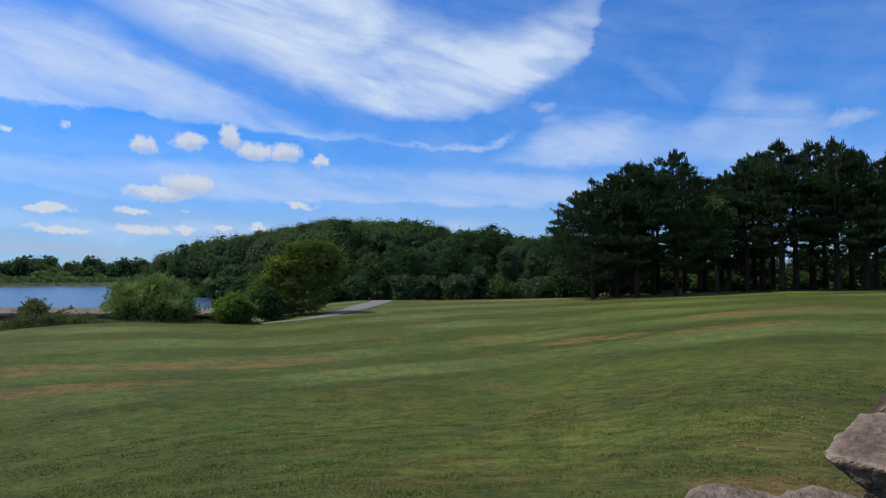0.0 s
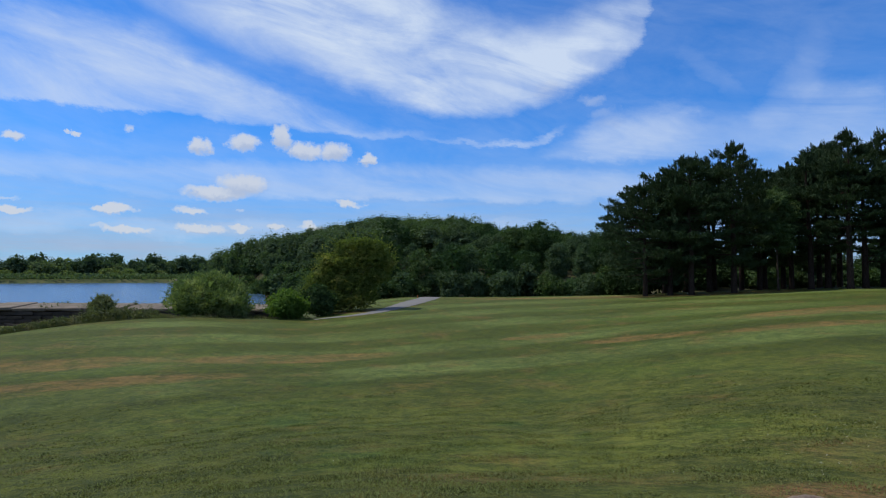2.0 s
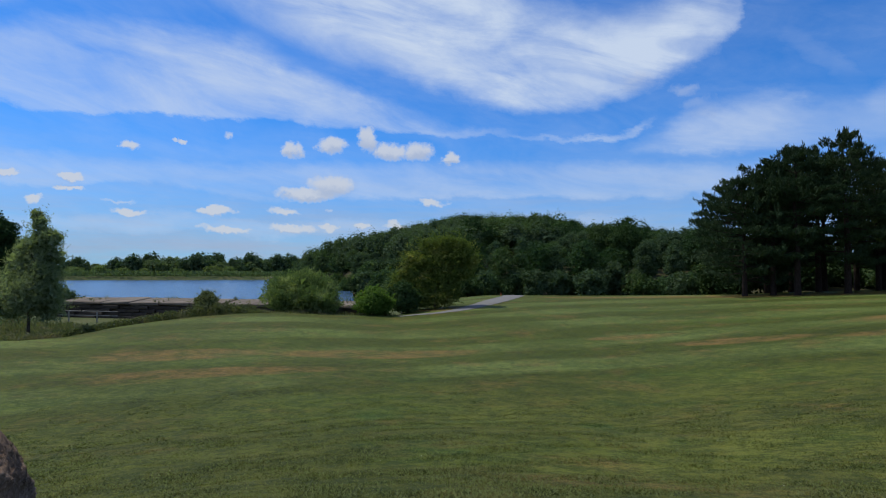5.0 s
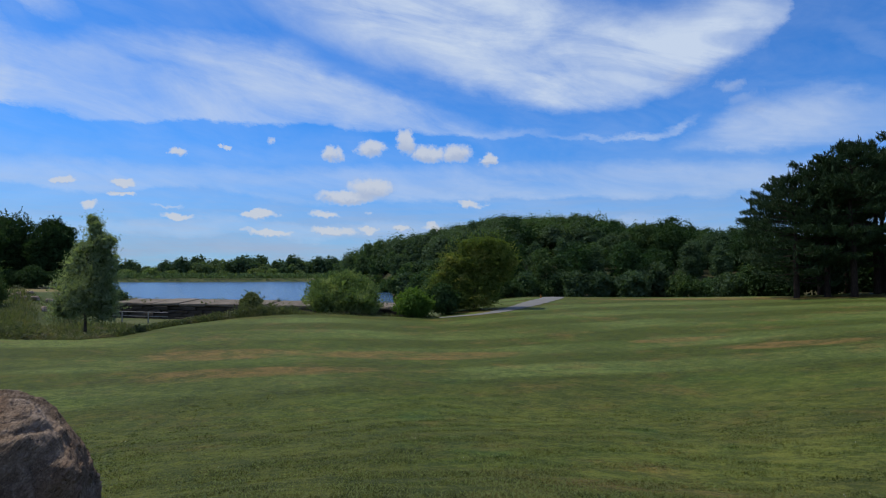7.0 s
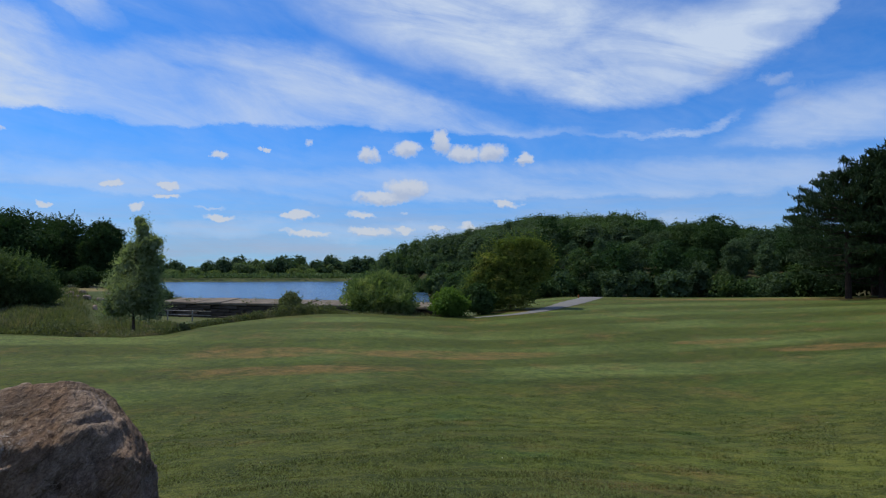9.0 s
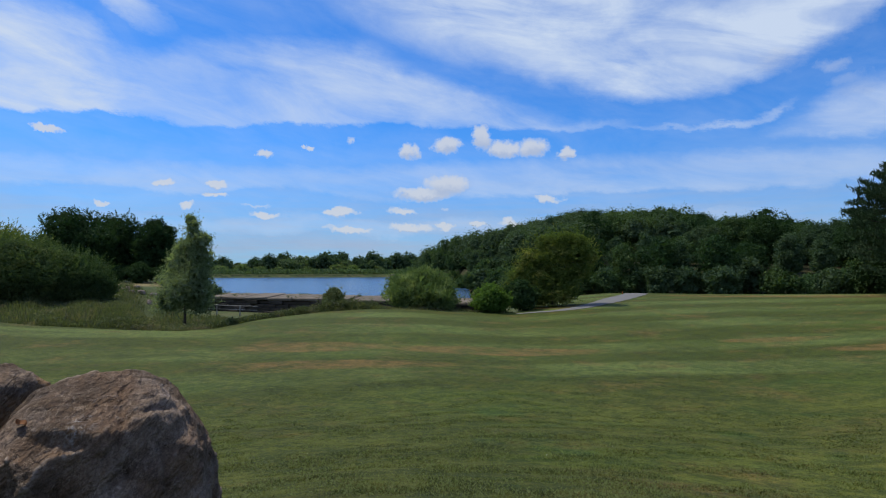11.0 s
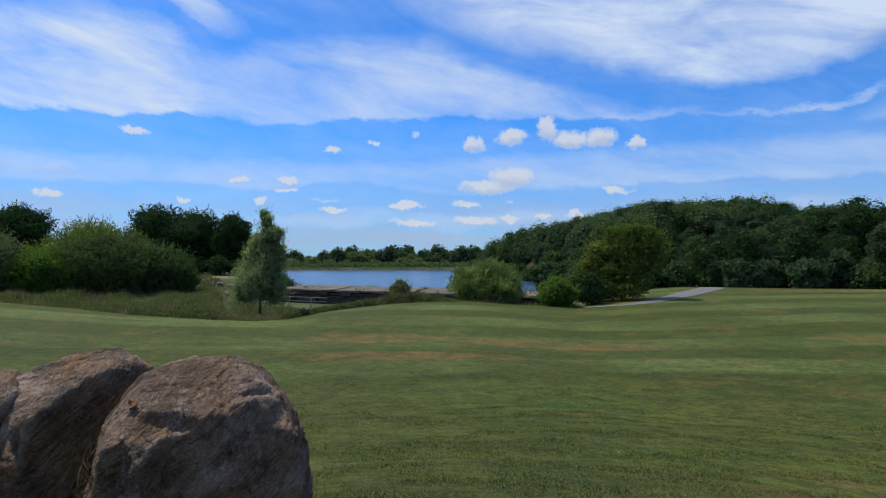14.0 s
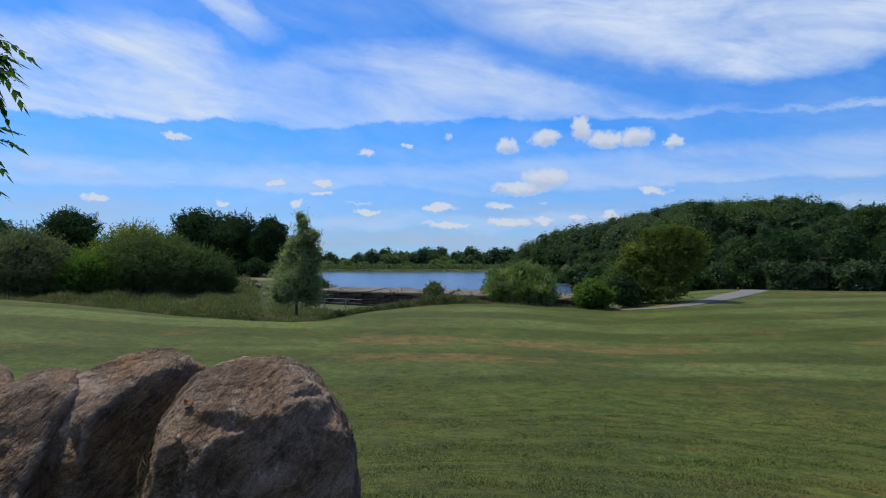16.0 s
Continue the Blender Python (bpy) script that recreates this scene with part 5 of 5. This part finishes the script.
SIDES = [(-0.97, -0.05, 0.15, .150), (-0.9, -0.1, 0.4, .164), (-0.7, -0.1, 0.7, .188), (0.95, -0.25, 0.03, .136), (0.7, -0.1, 0.7, .194), (0.88, -0.1, 0.42, .167), (0.35, -0.05, 0.93, .211), (-0.08, -0.20, 0.97, .187),
         (-0.20, -0.45, 0.87, .175), (0, 1, 0, .11), (0.5, 0.8, 0.1, .15), (0, 0, -1, .36)]
big_rock = boulder("boulder", "large brown sandstone boulder with a pale top and white streaks", stand(WEST, -52.5, 0.86, -0.360),
        [SIDES + [(0.06, -1, -0.14, .066), (-0.35, -0.93, -0.08, .085), (0.42, -0.80, 0.42, .128)],
         SIDES + [(-0.35, -0.93, -0.08, .116), (0.72, -0.68, -0.12, .014), (-0.88, -0.45, 0.12, .126)],
         [(0.12, -1, -0.10, .104), (-0.45, -0.84, 0.26, .118), (0.55, -0.83, -0.05, .110), (0.30, -0.80, 0.40, .146), (0.95, -0.25, 0.03, .137), (0.88, -0.1, 0.42, .168), (0.7, -0.1, 0.7, .192), (-0.9, -0.2, 0, .080), (0, 1, 0, .10), (0, 0, 1, .178), (0, 0, -1, .36)]],
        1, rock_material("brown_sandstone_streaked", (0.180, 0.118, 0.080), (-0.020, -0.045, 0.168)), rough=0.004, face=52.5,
        grooves=[(0.005, 0.03, 0.018, 0.115, 0.006, 0.008), (0.018, 0.115, 0.052, 0.138, 0.005, 0.007), (0.078, 0.15, 0.083, 0.096, 0.006, 0.008), (0.083, 0.096, 0.072, 0.02, 0.006, 0.008), (-0.08, 0.12, -0.09, 0.04, 0.004, 0.007), (0.021, 0.215, 0.030, 0.180, 0.008, 0.009), (-0.04, 0.14, -0.055, 0.03, 0.005, 0.008)], level=7)
boulder("boulder", "rusty brown sandstone boulder leaning on its neighbour", stand(WEST, -61.8, 1.045, -0.425),
        [(0.5, -0.866, 0.0, .043), (0.72, -0.69, 0.0, .050), (-0.8, -0.6, 0.08, .140), (-0.78, -0.36, 0.5, .198), (-0.95, -0.2, 0.15, .165), (-0.29, -0.275, 0.915, .2457), (-0.097, -0.157, 0.983, .2585), (0.6, 0.1, 0.78, .257), (1, -0.2, 0.05, .118), (0, 1, 0, .10), (-0.5, 0.8, 0.1, .12), (0, 0, -1, .3)],
        2, M_ROCK2, rough=0.005, face=61.8, grooves=[(-0.085, 0.19, -0.10, -0.05, 0.012, 0.014), (-0.02, 0.10, 0.05, 0.115, 0.004, 0.008), (-0.115, 0.26, -0.09, 0.17, 0.008, 0.010)], level=7)
boulder("boulder", "rough tan sandstone boulder with a broken face", stand(WEST, -72.2, 1.03, -0.425),
        [(-0.15, -0.98, 0.02, .105), (-0.22, -0.74, 0.60, .142), (-0.65, -0.6, 0.42, .132), (0.75, -0.66, 0.0, .079), (1, 0, 0.05, .128), (0, -0.11, 0.99, .250), (-0.5, 0.0, 0.86, .203), (0.35, -0.1, 0.93, .262), (-0.75, -0.1, 0.4, .12), (0, 1, 0, .13), (0, 0, -1, .3)],
        3, M_ROCK, rough=0.006, face=72.2, grooves=[(0.07, 0.25, 0.045, -0.05, 0.010, 0.014), (-0.06, 0.20, 0.05, 0.19, 0.006, 0.008)])
boulder("boulder", "dark grey flat-topped stone behind the boulders", stand(WEST, -77.0, 1.45, -0.41),
        [(0, -1, 0.1, .16), (1, 0, 0.1, .17), (-1, 0, 0, .2), (0, -0.1, 1, .205), (0.6, 0, 0.75, .23), (0, 1, 0, .2), (0, 0, -1, .4)], 4, M_ROCK, face=76)
EAST = (0, 0, 0)
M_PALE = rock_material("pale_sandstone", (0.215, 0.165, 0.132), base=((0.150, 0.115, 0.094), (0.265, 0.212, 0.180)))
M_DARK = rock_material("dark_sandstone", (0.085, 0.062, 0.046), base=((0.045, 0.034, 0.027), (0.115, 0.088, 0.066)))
boulder("boulder", "flat pale sandstone slab at the foot of the bank", stand(EAST, 26.6, 0.70, -0.500),
        [(0, -1, 0.1, .18), (1, 0, 0, .125), (0.75, 0.62, 0.05, .155), (-0.97, 0.2, 0.1, .098), (0.0, -0.05, 1, .222), (0, 1, 0.12, .188), (0, 0, -1, .26)], 5, M_PALE, rough=0.002, face=-26.6, relief=0.35)
boulder("boulder", "flat pale sandstone slab beside a larger boulder", stand(EAST, 33.2, 0.72, -0.500),
        [(0, -1, 0.1, .18), (1, 0, 0, .085), (-0.9, 0.4, 0.1, .118), (0.02, -0.05, 1, .222), (0.2, 1, 0.12, .208), (0, 0, -1, .26)], 6, M_PALE, rough=0.002, face=-33.2, relief=0.35)
boulder("boulder", "big weathered sandstone boulder with a pale sloping top", stand(EAST, 42.6, 1.22, -0.320),
        [[(-0.15, -0.08, 0.985, .064), (-0.97, 0.09, -0.2, .178), (-0.5, 0.0, -0.85, .078), (-0.42, -0.9, -0.35, .140), (0.05, -1, -0.4, .105), (1, 0, 0, .3), (0, 1, 0, .2), (0, 0, -1, .3)],
         [(-1, 0, -0.1, .08), (0, -1, -0.15, .10), (1, 0, 0, .28), (0, 1, 0, .18), (0, 0, 1, .03), (0, 0, -1, .42)]],
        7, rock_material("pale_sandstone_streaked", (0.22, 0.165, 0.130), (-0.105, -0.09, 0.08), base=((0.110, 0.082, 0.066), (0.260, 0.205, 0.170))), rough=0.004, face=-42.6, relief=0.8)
boulder("boulder", "dark grey-brown boulder at the back of the group", stand(EAST, 43.0, 1.72, -0.45),
        [(-0.2, -1, 0, .16), (-1, -0.05, 0.1, .205), (0, -0.2, 1, .205), (-0.75, 0, 0.66, .235), (1, 0, 0, .2), (0, 1, 0, .2), (0, 0, -1, .4)], 8, M_DARK, face=-43)

boulder("stone", "small dark stone lying against the large boulder", stand(WEST, -42.2, 0.95, -0.44),
        [(0, -1, 0, .02), (1, 0, 0.2, .022), (-1, 0, 0.2, .022), (0, 0, 1, .028), (0, 1, 0, .02), (0, 0, -1, .30), (0.5, -0.5, 0.7, .028)], 9, M_ROCK, rough=0.003)
# a fallen leaf on the pale top
M_FALLEN, n, out = material("dead_leaf")
bsdf(n, out, n.mix(n.noise(n.add("ShaderNodeTexCoord").outputs["Object"], 160.0, 3), (0.20, 0.075, 0.025), (0.30, 0.13, 0.05)), 0.8, 0.2)
bm = bmesh.new()
grid_ = [[bm.verts.new((0.006 * (u - 2) / 2 * math.sin(math.pi * (0.08 + 0.84 * k / 5)), 0.013 * (k / 5 - 0.5), 0.0035 * abs(u - 2) / 2 + 0.002 * math.sin(k * 1.3))) for u in range(5)] for k in range(6)]
for k in range(5):
    for u in range(4):
        bm.faces.new((grid_[k][u], grid_[k][u + 1], grid_[k + 1][u + 1], grid_[k + 1][u]))
leaf_ = tagged(new("fallen_leaf", bm_mesh("fallen_leaf", bm, M_FALLEN, True)), "small curled brown dead leaf lying on a boulder", "leaf")
top_ = max(v.co.z for v in big_rock.data.vertices if abs(v.co.x + 0.086) < 0.005 and abs(v.co.y + 0.02) < 0.005)
leaf_.matrix_basis = big_rock.matrix_basis @ pose(-0.086, -0.020, top_ + 0.002, 35, -12, 70)
# pale stones at the edge of the field
rs = random.Random(12)
for k in range(9):
    fx, fy = polar(-54.4 + 0.42 * k + rs.uniform(-.15, .15), 60 + rs.uniform(-3, 3))
    big_ = rs.uniform(0.25, 0.5)
    boulder("stone", "pale stone lying at the edge of the field", (fx, fy, ground_at(fx, fy) + big_ * 0.25),
            [(rs.uniform(-1, 1), rs.uniform(-1, 1), rs.uniform(-.4, 1), big_ * rs.uniform(.6, 1)) for _ in range(7)] + [(0, 0, -1, big_ * .6), (0, -1, .2, big_), (1, 0, 0, big_), (-1, 0, 0, big_), (0, 1, 0, big_), (0, 0, 1, big_ * .7)], 30 + k, M_PALE, level=3)
# dry tuft between the boulders
rng = np.random.default_rng(33)
M_DRY = leaf_material("dry_tuft", (0.12, 0.085, 0.040), (0.22, 0.16, 0.080), (0.24, 0.18, 0.10), 0.1)
tq = rng.normal(0, 1, (60, 3)) * np.array([0.008, 0.008, 0.022])
tx, ty, tz = stand(WEST, -61.7, 0.78, -0.255)
q = rng.uniform(0, 6.283, 60)
tb = np.array([tx, ty, tz]) + tq
td = np.stack([np.cos(q) * .6, np.sin(q) * .6, np.ones(60)], -1)
V, F = leaves(tb, td, 0.028, rng, 0.4, slim=0.035, fold=0.08)
tagged(new("grass_tuft", mesh_of("grass_tuft", V, F, M_DRY)), "dry straw tuft growing between two boulders", "grass tuft")

# ---------------------------------------------------------------- mown grass close by
M_BLADE = leaf_material("lawn_blades", (0.095, 0.135, 0.036), (0.265, 0.310, 0.140), (0.27, 0.26, 0.13), 0.4)
rng = np.random.default_rng(44)
nb = 640000
ba = np.radians(rng.uniform(-76, 41, nb))
bd = np.exp(rng.uniform(math.log(2.6), math.log(30), nb))
bx, by = bd * np.sin(ba), bd * np.cos(ba)
# thick and thin rows as the mower left them, broken by clumps
row = by + 0.55 * np.maximum(0, -bx) - 0.22 * np.maximum(0, bx) + 0.5 * np.sin(bx * 0.31 + 0.4 * np.sin(by * 0.5))
wander = np.sin(bx * 0.83 + 0.7 * by) + np.sin(bx * 0.41 - 0.9 * by + 1.0) + np.sin(bx * 1.7 + 0.3 * by + 2.0)
clump = 0.28 * np.sin(row * 5.3 + 1.6 * wander) * (1 + 0.8 * np.sin(bx * 0.5 + by * 0.3)) + 0.38 * np.sin(row * 1.9 + 1.7 * wander) + 0.75 * np.sin(bx * 5.1 + 1.3 * np.sin(by * 3.7)) * np.sin(by * 4.7 + 1.1 * np.sin(bx * 2.9))
ok = (clump > rng.uniform(-1.7, 0.95, nb)) & (rng.uniform(0, 1, nb) < smooth(25, 11, bd))
bx, by, bd, clump = bx[ok], by[ok], bd[ok], clump[ok]
high = (0.019 + 0.0011 * bd) * (0.75 + 0.3 * np.clip(clump, -1, 1.3)) * (1 - 0.6 * smooth(10, 24, bd))
sward = blades(bx, by, high, 0.0035 + 0.0011 * bd, rng, 1.2, M_LAWN, "grass")
sward.materials.append(M_BLADE)
pick = rng.uniform(0, 1, len(bx)) < 0.48
sward.polygons.foreach_set("material_index", np.tile(pick, 3).astype(np.int32))
tagged(new("grass", sward), "short mown fairway grass with clumps of longer blades", "grass", kind="stuff")
M_CLOVER, n, out = material("clover_flowers")
bsdf(n, out, n.mix(n.add("ShaderNodeNewGeometry").outputs["Random Per Island"], (0.75, 0.73, 0.62), (0.55, 0.56, 0.44)), 0.8, 0.2)
ca = np.radians(np.concatenate([rng.normal(32.5, 3.0, 60), rng.normal(28, 3, 14), rng.uniform(-70, 36, 50)]))
cd = np.concatenate([rng.normal(8.2, 0.9, 60), rng.normal(6.2, 0.5, 14), rng.uniform(5, 16, 50)])
cx, cy = cd * np.sin(ca), cd * np.cos(ca)
cc = np.repeat(np.stack([cx, cy, land(cx, cy) + EYE + 0.035], -1), 5, 0) + rng.normal(0, 0.006, (len(cx) * 5, 3))
V, F = leaves(cc, np.tile([0, 0, 0.6], (len(cc), 1)), 0.007, rng, 0.9, slim=0.8)
tagged(new("clover", mesh_of("clover", V, F, M_CLOVER)), "scattered white clover flowers in the short grass", "clover", kind="stuff")

# ---------------------------------------------------------------- overhanging ash
ash_xy = polar(-88, 4.6)
ash = thing("ash_tree", "ash tree with drooping feathery leaves over the bank", "tree", place=(*ash_xy, ground_at(*ash_xy)))
g0 = Vector((*ash_xy, ground_at(*ash_xy)))
ra_ = random.Random(5)


def at(az, el, d):
    x, y = polar(az - 0.9, d)
    return Vector((WEST[0] + x, WEST[1] + y, EYE + d * math.tan(radians(el + 2.2)))) - g0


boughs = [[at(-89.4, 16, 4.4), at(-82.4, 17, 4.0), at(-76.4, 16, 3.6), at(-72.7, 13.3, 3.4)], [at(-89.4, 20, 4.4), at(-81.4, 16.5, 3.8), at(-72.9, 14.8, 3.5)],
          [at(-89.4, 10, 4.4), at(-81.4, 9, 3.9), at(-76.5, 8.2, 3.6), at(-72.4, 7.0, 3.4)], [at(-81.4, 9, 3.9), at(-75.6, 6.0, 3.6), at(-72.8, 2.6, 3.5)],
          [at(-89.4, 16, 4.4), at(-80.4, 15, 3.9), at(-72.8, 12.2, 3.3)]]
pieces = [tube([((0, 0, -0.2), 0.20), ((0, 0, 0.1), 0.15), ((0.03, 0, 1.2), 0.12), ((0, 0.05, 2.6), 0.09), ((-0.1, 0, 3.6), 0.07), ((-0.5, 0, 4.8), 0.03)], 9)]
LV, LF = [], []
for bough in boughs:
    pieces.append(tube([(p, 0.035 * (1 - 0.26 * k)) for k, p in enumerate(bough)], 5))
    for k in range(15):
        f = 0.35 + 0.65 * k / 14
        s = f * (len(bough) - 1)
        i0 = min(int(s), len(bough) - 2)
        root = bough[i0].lerp(bough[i0 + 1], s - i0)
        for _ in range(1 if bough in (boughs[2], boughs[3]) else 6):
            way_ = (Vector((ra_.gauss(0, 1), ra_.gauss(0, 1), ra_.gauss(-0.25, .55)))).normalized()
            L = ra_.uniform(0.13, 0.22)
            end = root + way_ * L - Vector((0, 0, 0.35 * L))
            mid = root + way_ * L * 0.55
            pieces.append(tube([(root, 0.003), (mid, 0.0022), (end, 0.0012)], 3))
            side = way_.cross(Vector((0, 0, 1))).normalized()
            for j in range(5):
                t = 0.3 + 0.62 * j / 4
                base = root.lerp(mid, t / .55) if t < .55 else mid.lerp(end, (t - .55) / .45)
                for sg in (-1, 1):
                    dr = (way_ * 0.7 + side * sg - Vector((0, 0, ra_.uniform(0.2, 0.6)))).normalized()
                    ll = ra_.uniform(0.045, 0.070)
                    wv = dr.cross(Vector((ra_.gauss(0, .4), ra_.gauss(0, .4), 1))).normalized() * ll * 0.21
                    o = len(LV)
                    LV += [base, base + dr * ll * 0.4 + wv, base + dr * ll - Vector((0, 0, .012)), base + dr * ll * 0.4 - wv]
                    LF.append((o, o + 1, o + 2, o + 3))
            o = len(LV)
            dr = (end - mid).normalized()
            wv = dr.cross(Vector((0, 0.2, 1))).normalized() * 0.012
            LV += [end, end + dr * .03 + wv, end + dr * .07, end + dr * .03 - wv]
            LF.append((o, o + 1, o + 2, o + 3))
# the crown over the trunk
ASH_CROWN = [(-0.9, -0.1, 4.0, 1.2, 1.2, 0.9), (-0.4, -0.6, 4.9, 1.1, 1.1, 0.9), (-1.3, 0.4, 5.0, 1.1, 1.1, 0.9), (-0.7, 0.0, 5.8, 1.1, 1.1, 0.9), (-0.3, 0.3, 4.3, 0.8, 0.8, 0.7), (-1.0, -0.7, 5.5, 0.9, 0.9, 0.8)]
for L in ASH_CROWN:
    pieces.append(tube([((-0.05, 0, 3.0), 0.05), ((L[0] * 0.5, L[1] * 0.5, L[2] * 0.5 + 1.6), 0.03), (L[:3], 0.010)], 5))
rng = np.random.default_rng(58)
cp_, cv_ = lump_points(tufted(ASH_CROWN, 58), 11000, rng)
CV, CF = leaves(cp_, cv_, 0.11, rng, spread=0.6, droop=0.5, slim=0.4, flat=True)
V, F = join(pieces)
part("trunk", mesh_of("trunk", V, F, M_BARK, False), ash)
part("leaves", mesh_of("leaves", [tuple(v) for v in LV], LF, M_ASH), ash)
part("crown", mesh_of("crown", CV, CF, M_ASH), ash)

# ---------------------------------------------------------------- small far things
M_STONE, n, out = material("grey_church_stone")
a = n.noise(n.add("ShaderNodeTexCoord").outputs["Object"], 0.8, 3)
bsdf(n, out, n.mix(a, (0.13, 0.13, 0.14), (0.22, 0.21, 0.21)), 0.9, 0.2)
sx, sy = polar(-46.0, 690)
spire = thing("church_spire", "thin grey church spire far beyond the lake", "church", place=(sx, sy, EYE - 1.6))
bm = bmesh.new()
bmesh.ops.create_cone(bm, cap_ends=True, segments=8, radius1=1.1, radius2=0.05, depth=10)
part("spire", bm_mesh("spire", bm, M_STONE), spire).location = (0, 0, 15.2)
part("tower", box_mesh("tower", 2.4, 2.4, 10.4, M_STONE, 0.1), spire).location = (0, 0, 5.1)

M_ORANGE, n, out = material("orange_marker")
bsdf(n, out, n.mix(n.noise(n.add("ShaderNodeTexCoord").outputs["Object"], 12, 3), (0.50, 0.14, 0.03), (0.36, 0.10, 0.03)), 0.6, 0.3)
mx, my = polar(-7.3, 61.0)
marker = thing("marker_post", "short orange marker post beside the path", "marker post", place=(mx, my, ground_at(mx, my)))
bm = bmesh.new()
bmesh.ops.create_cone(bm, cap_ends=True, segments=10, radius1=0.045, radius2=0.04, depth=0.34)
part("post", bm_mesh("post", bm, M_ORANGE, True), marker).location = (0, 0, 0.16)
bm = bmesh.new()
bmesh.ops.create_uvsphere(bm, u_segments=10, v_segments=6, radius=0.045)
part("cap", bm_mesh("cap", bm, M_ORANGE, True), marker).location = (0, 0, 0.33)
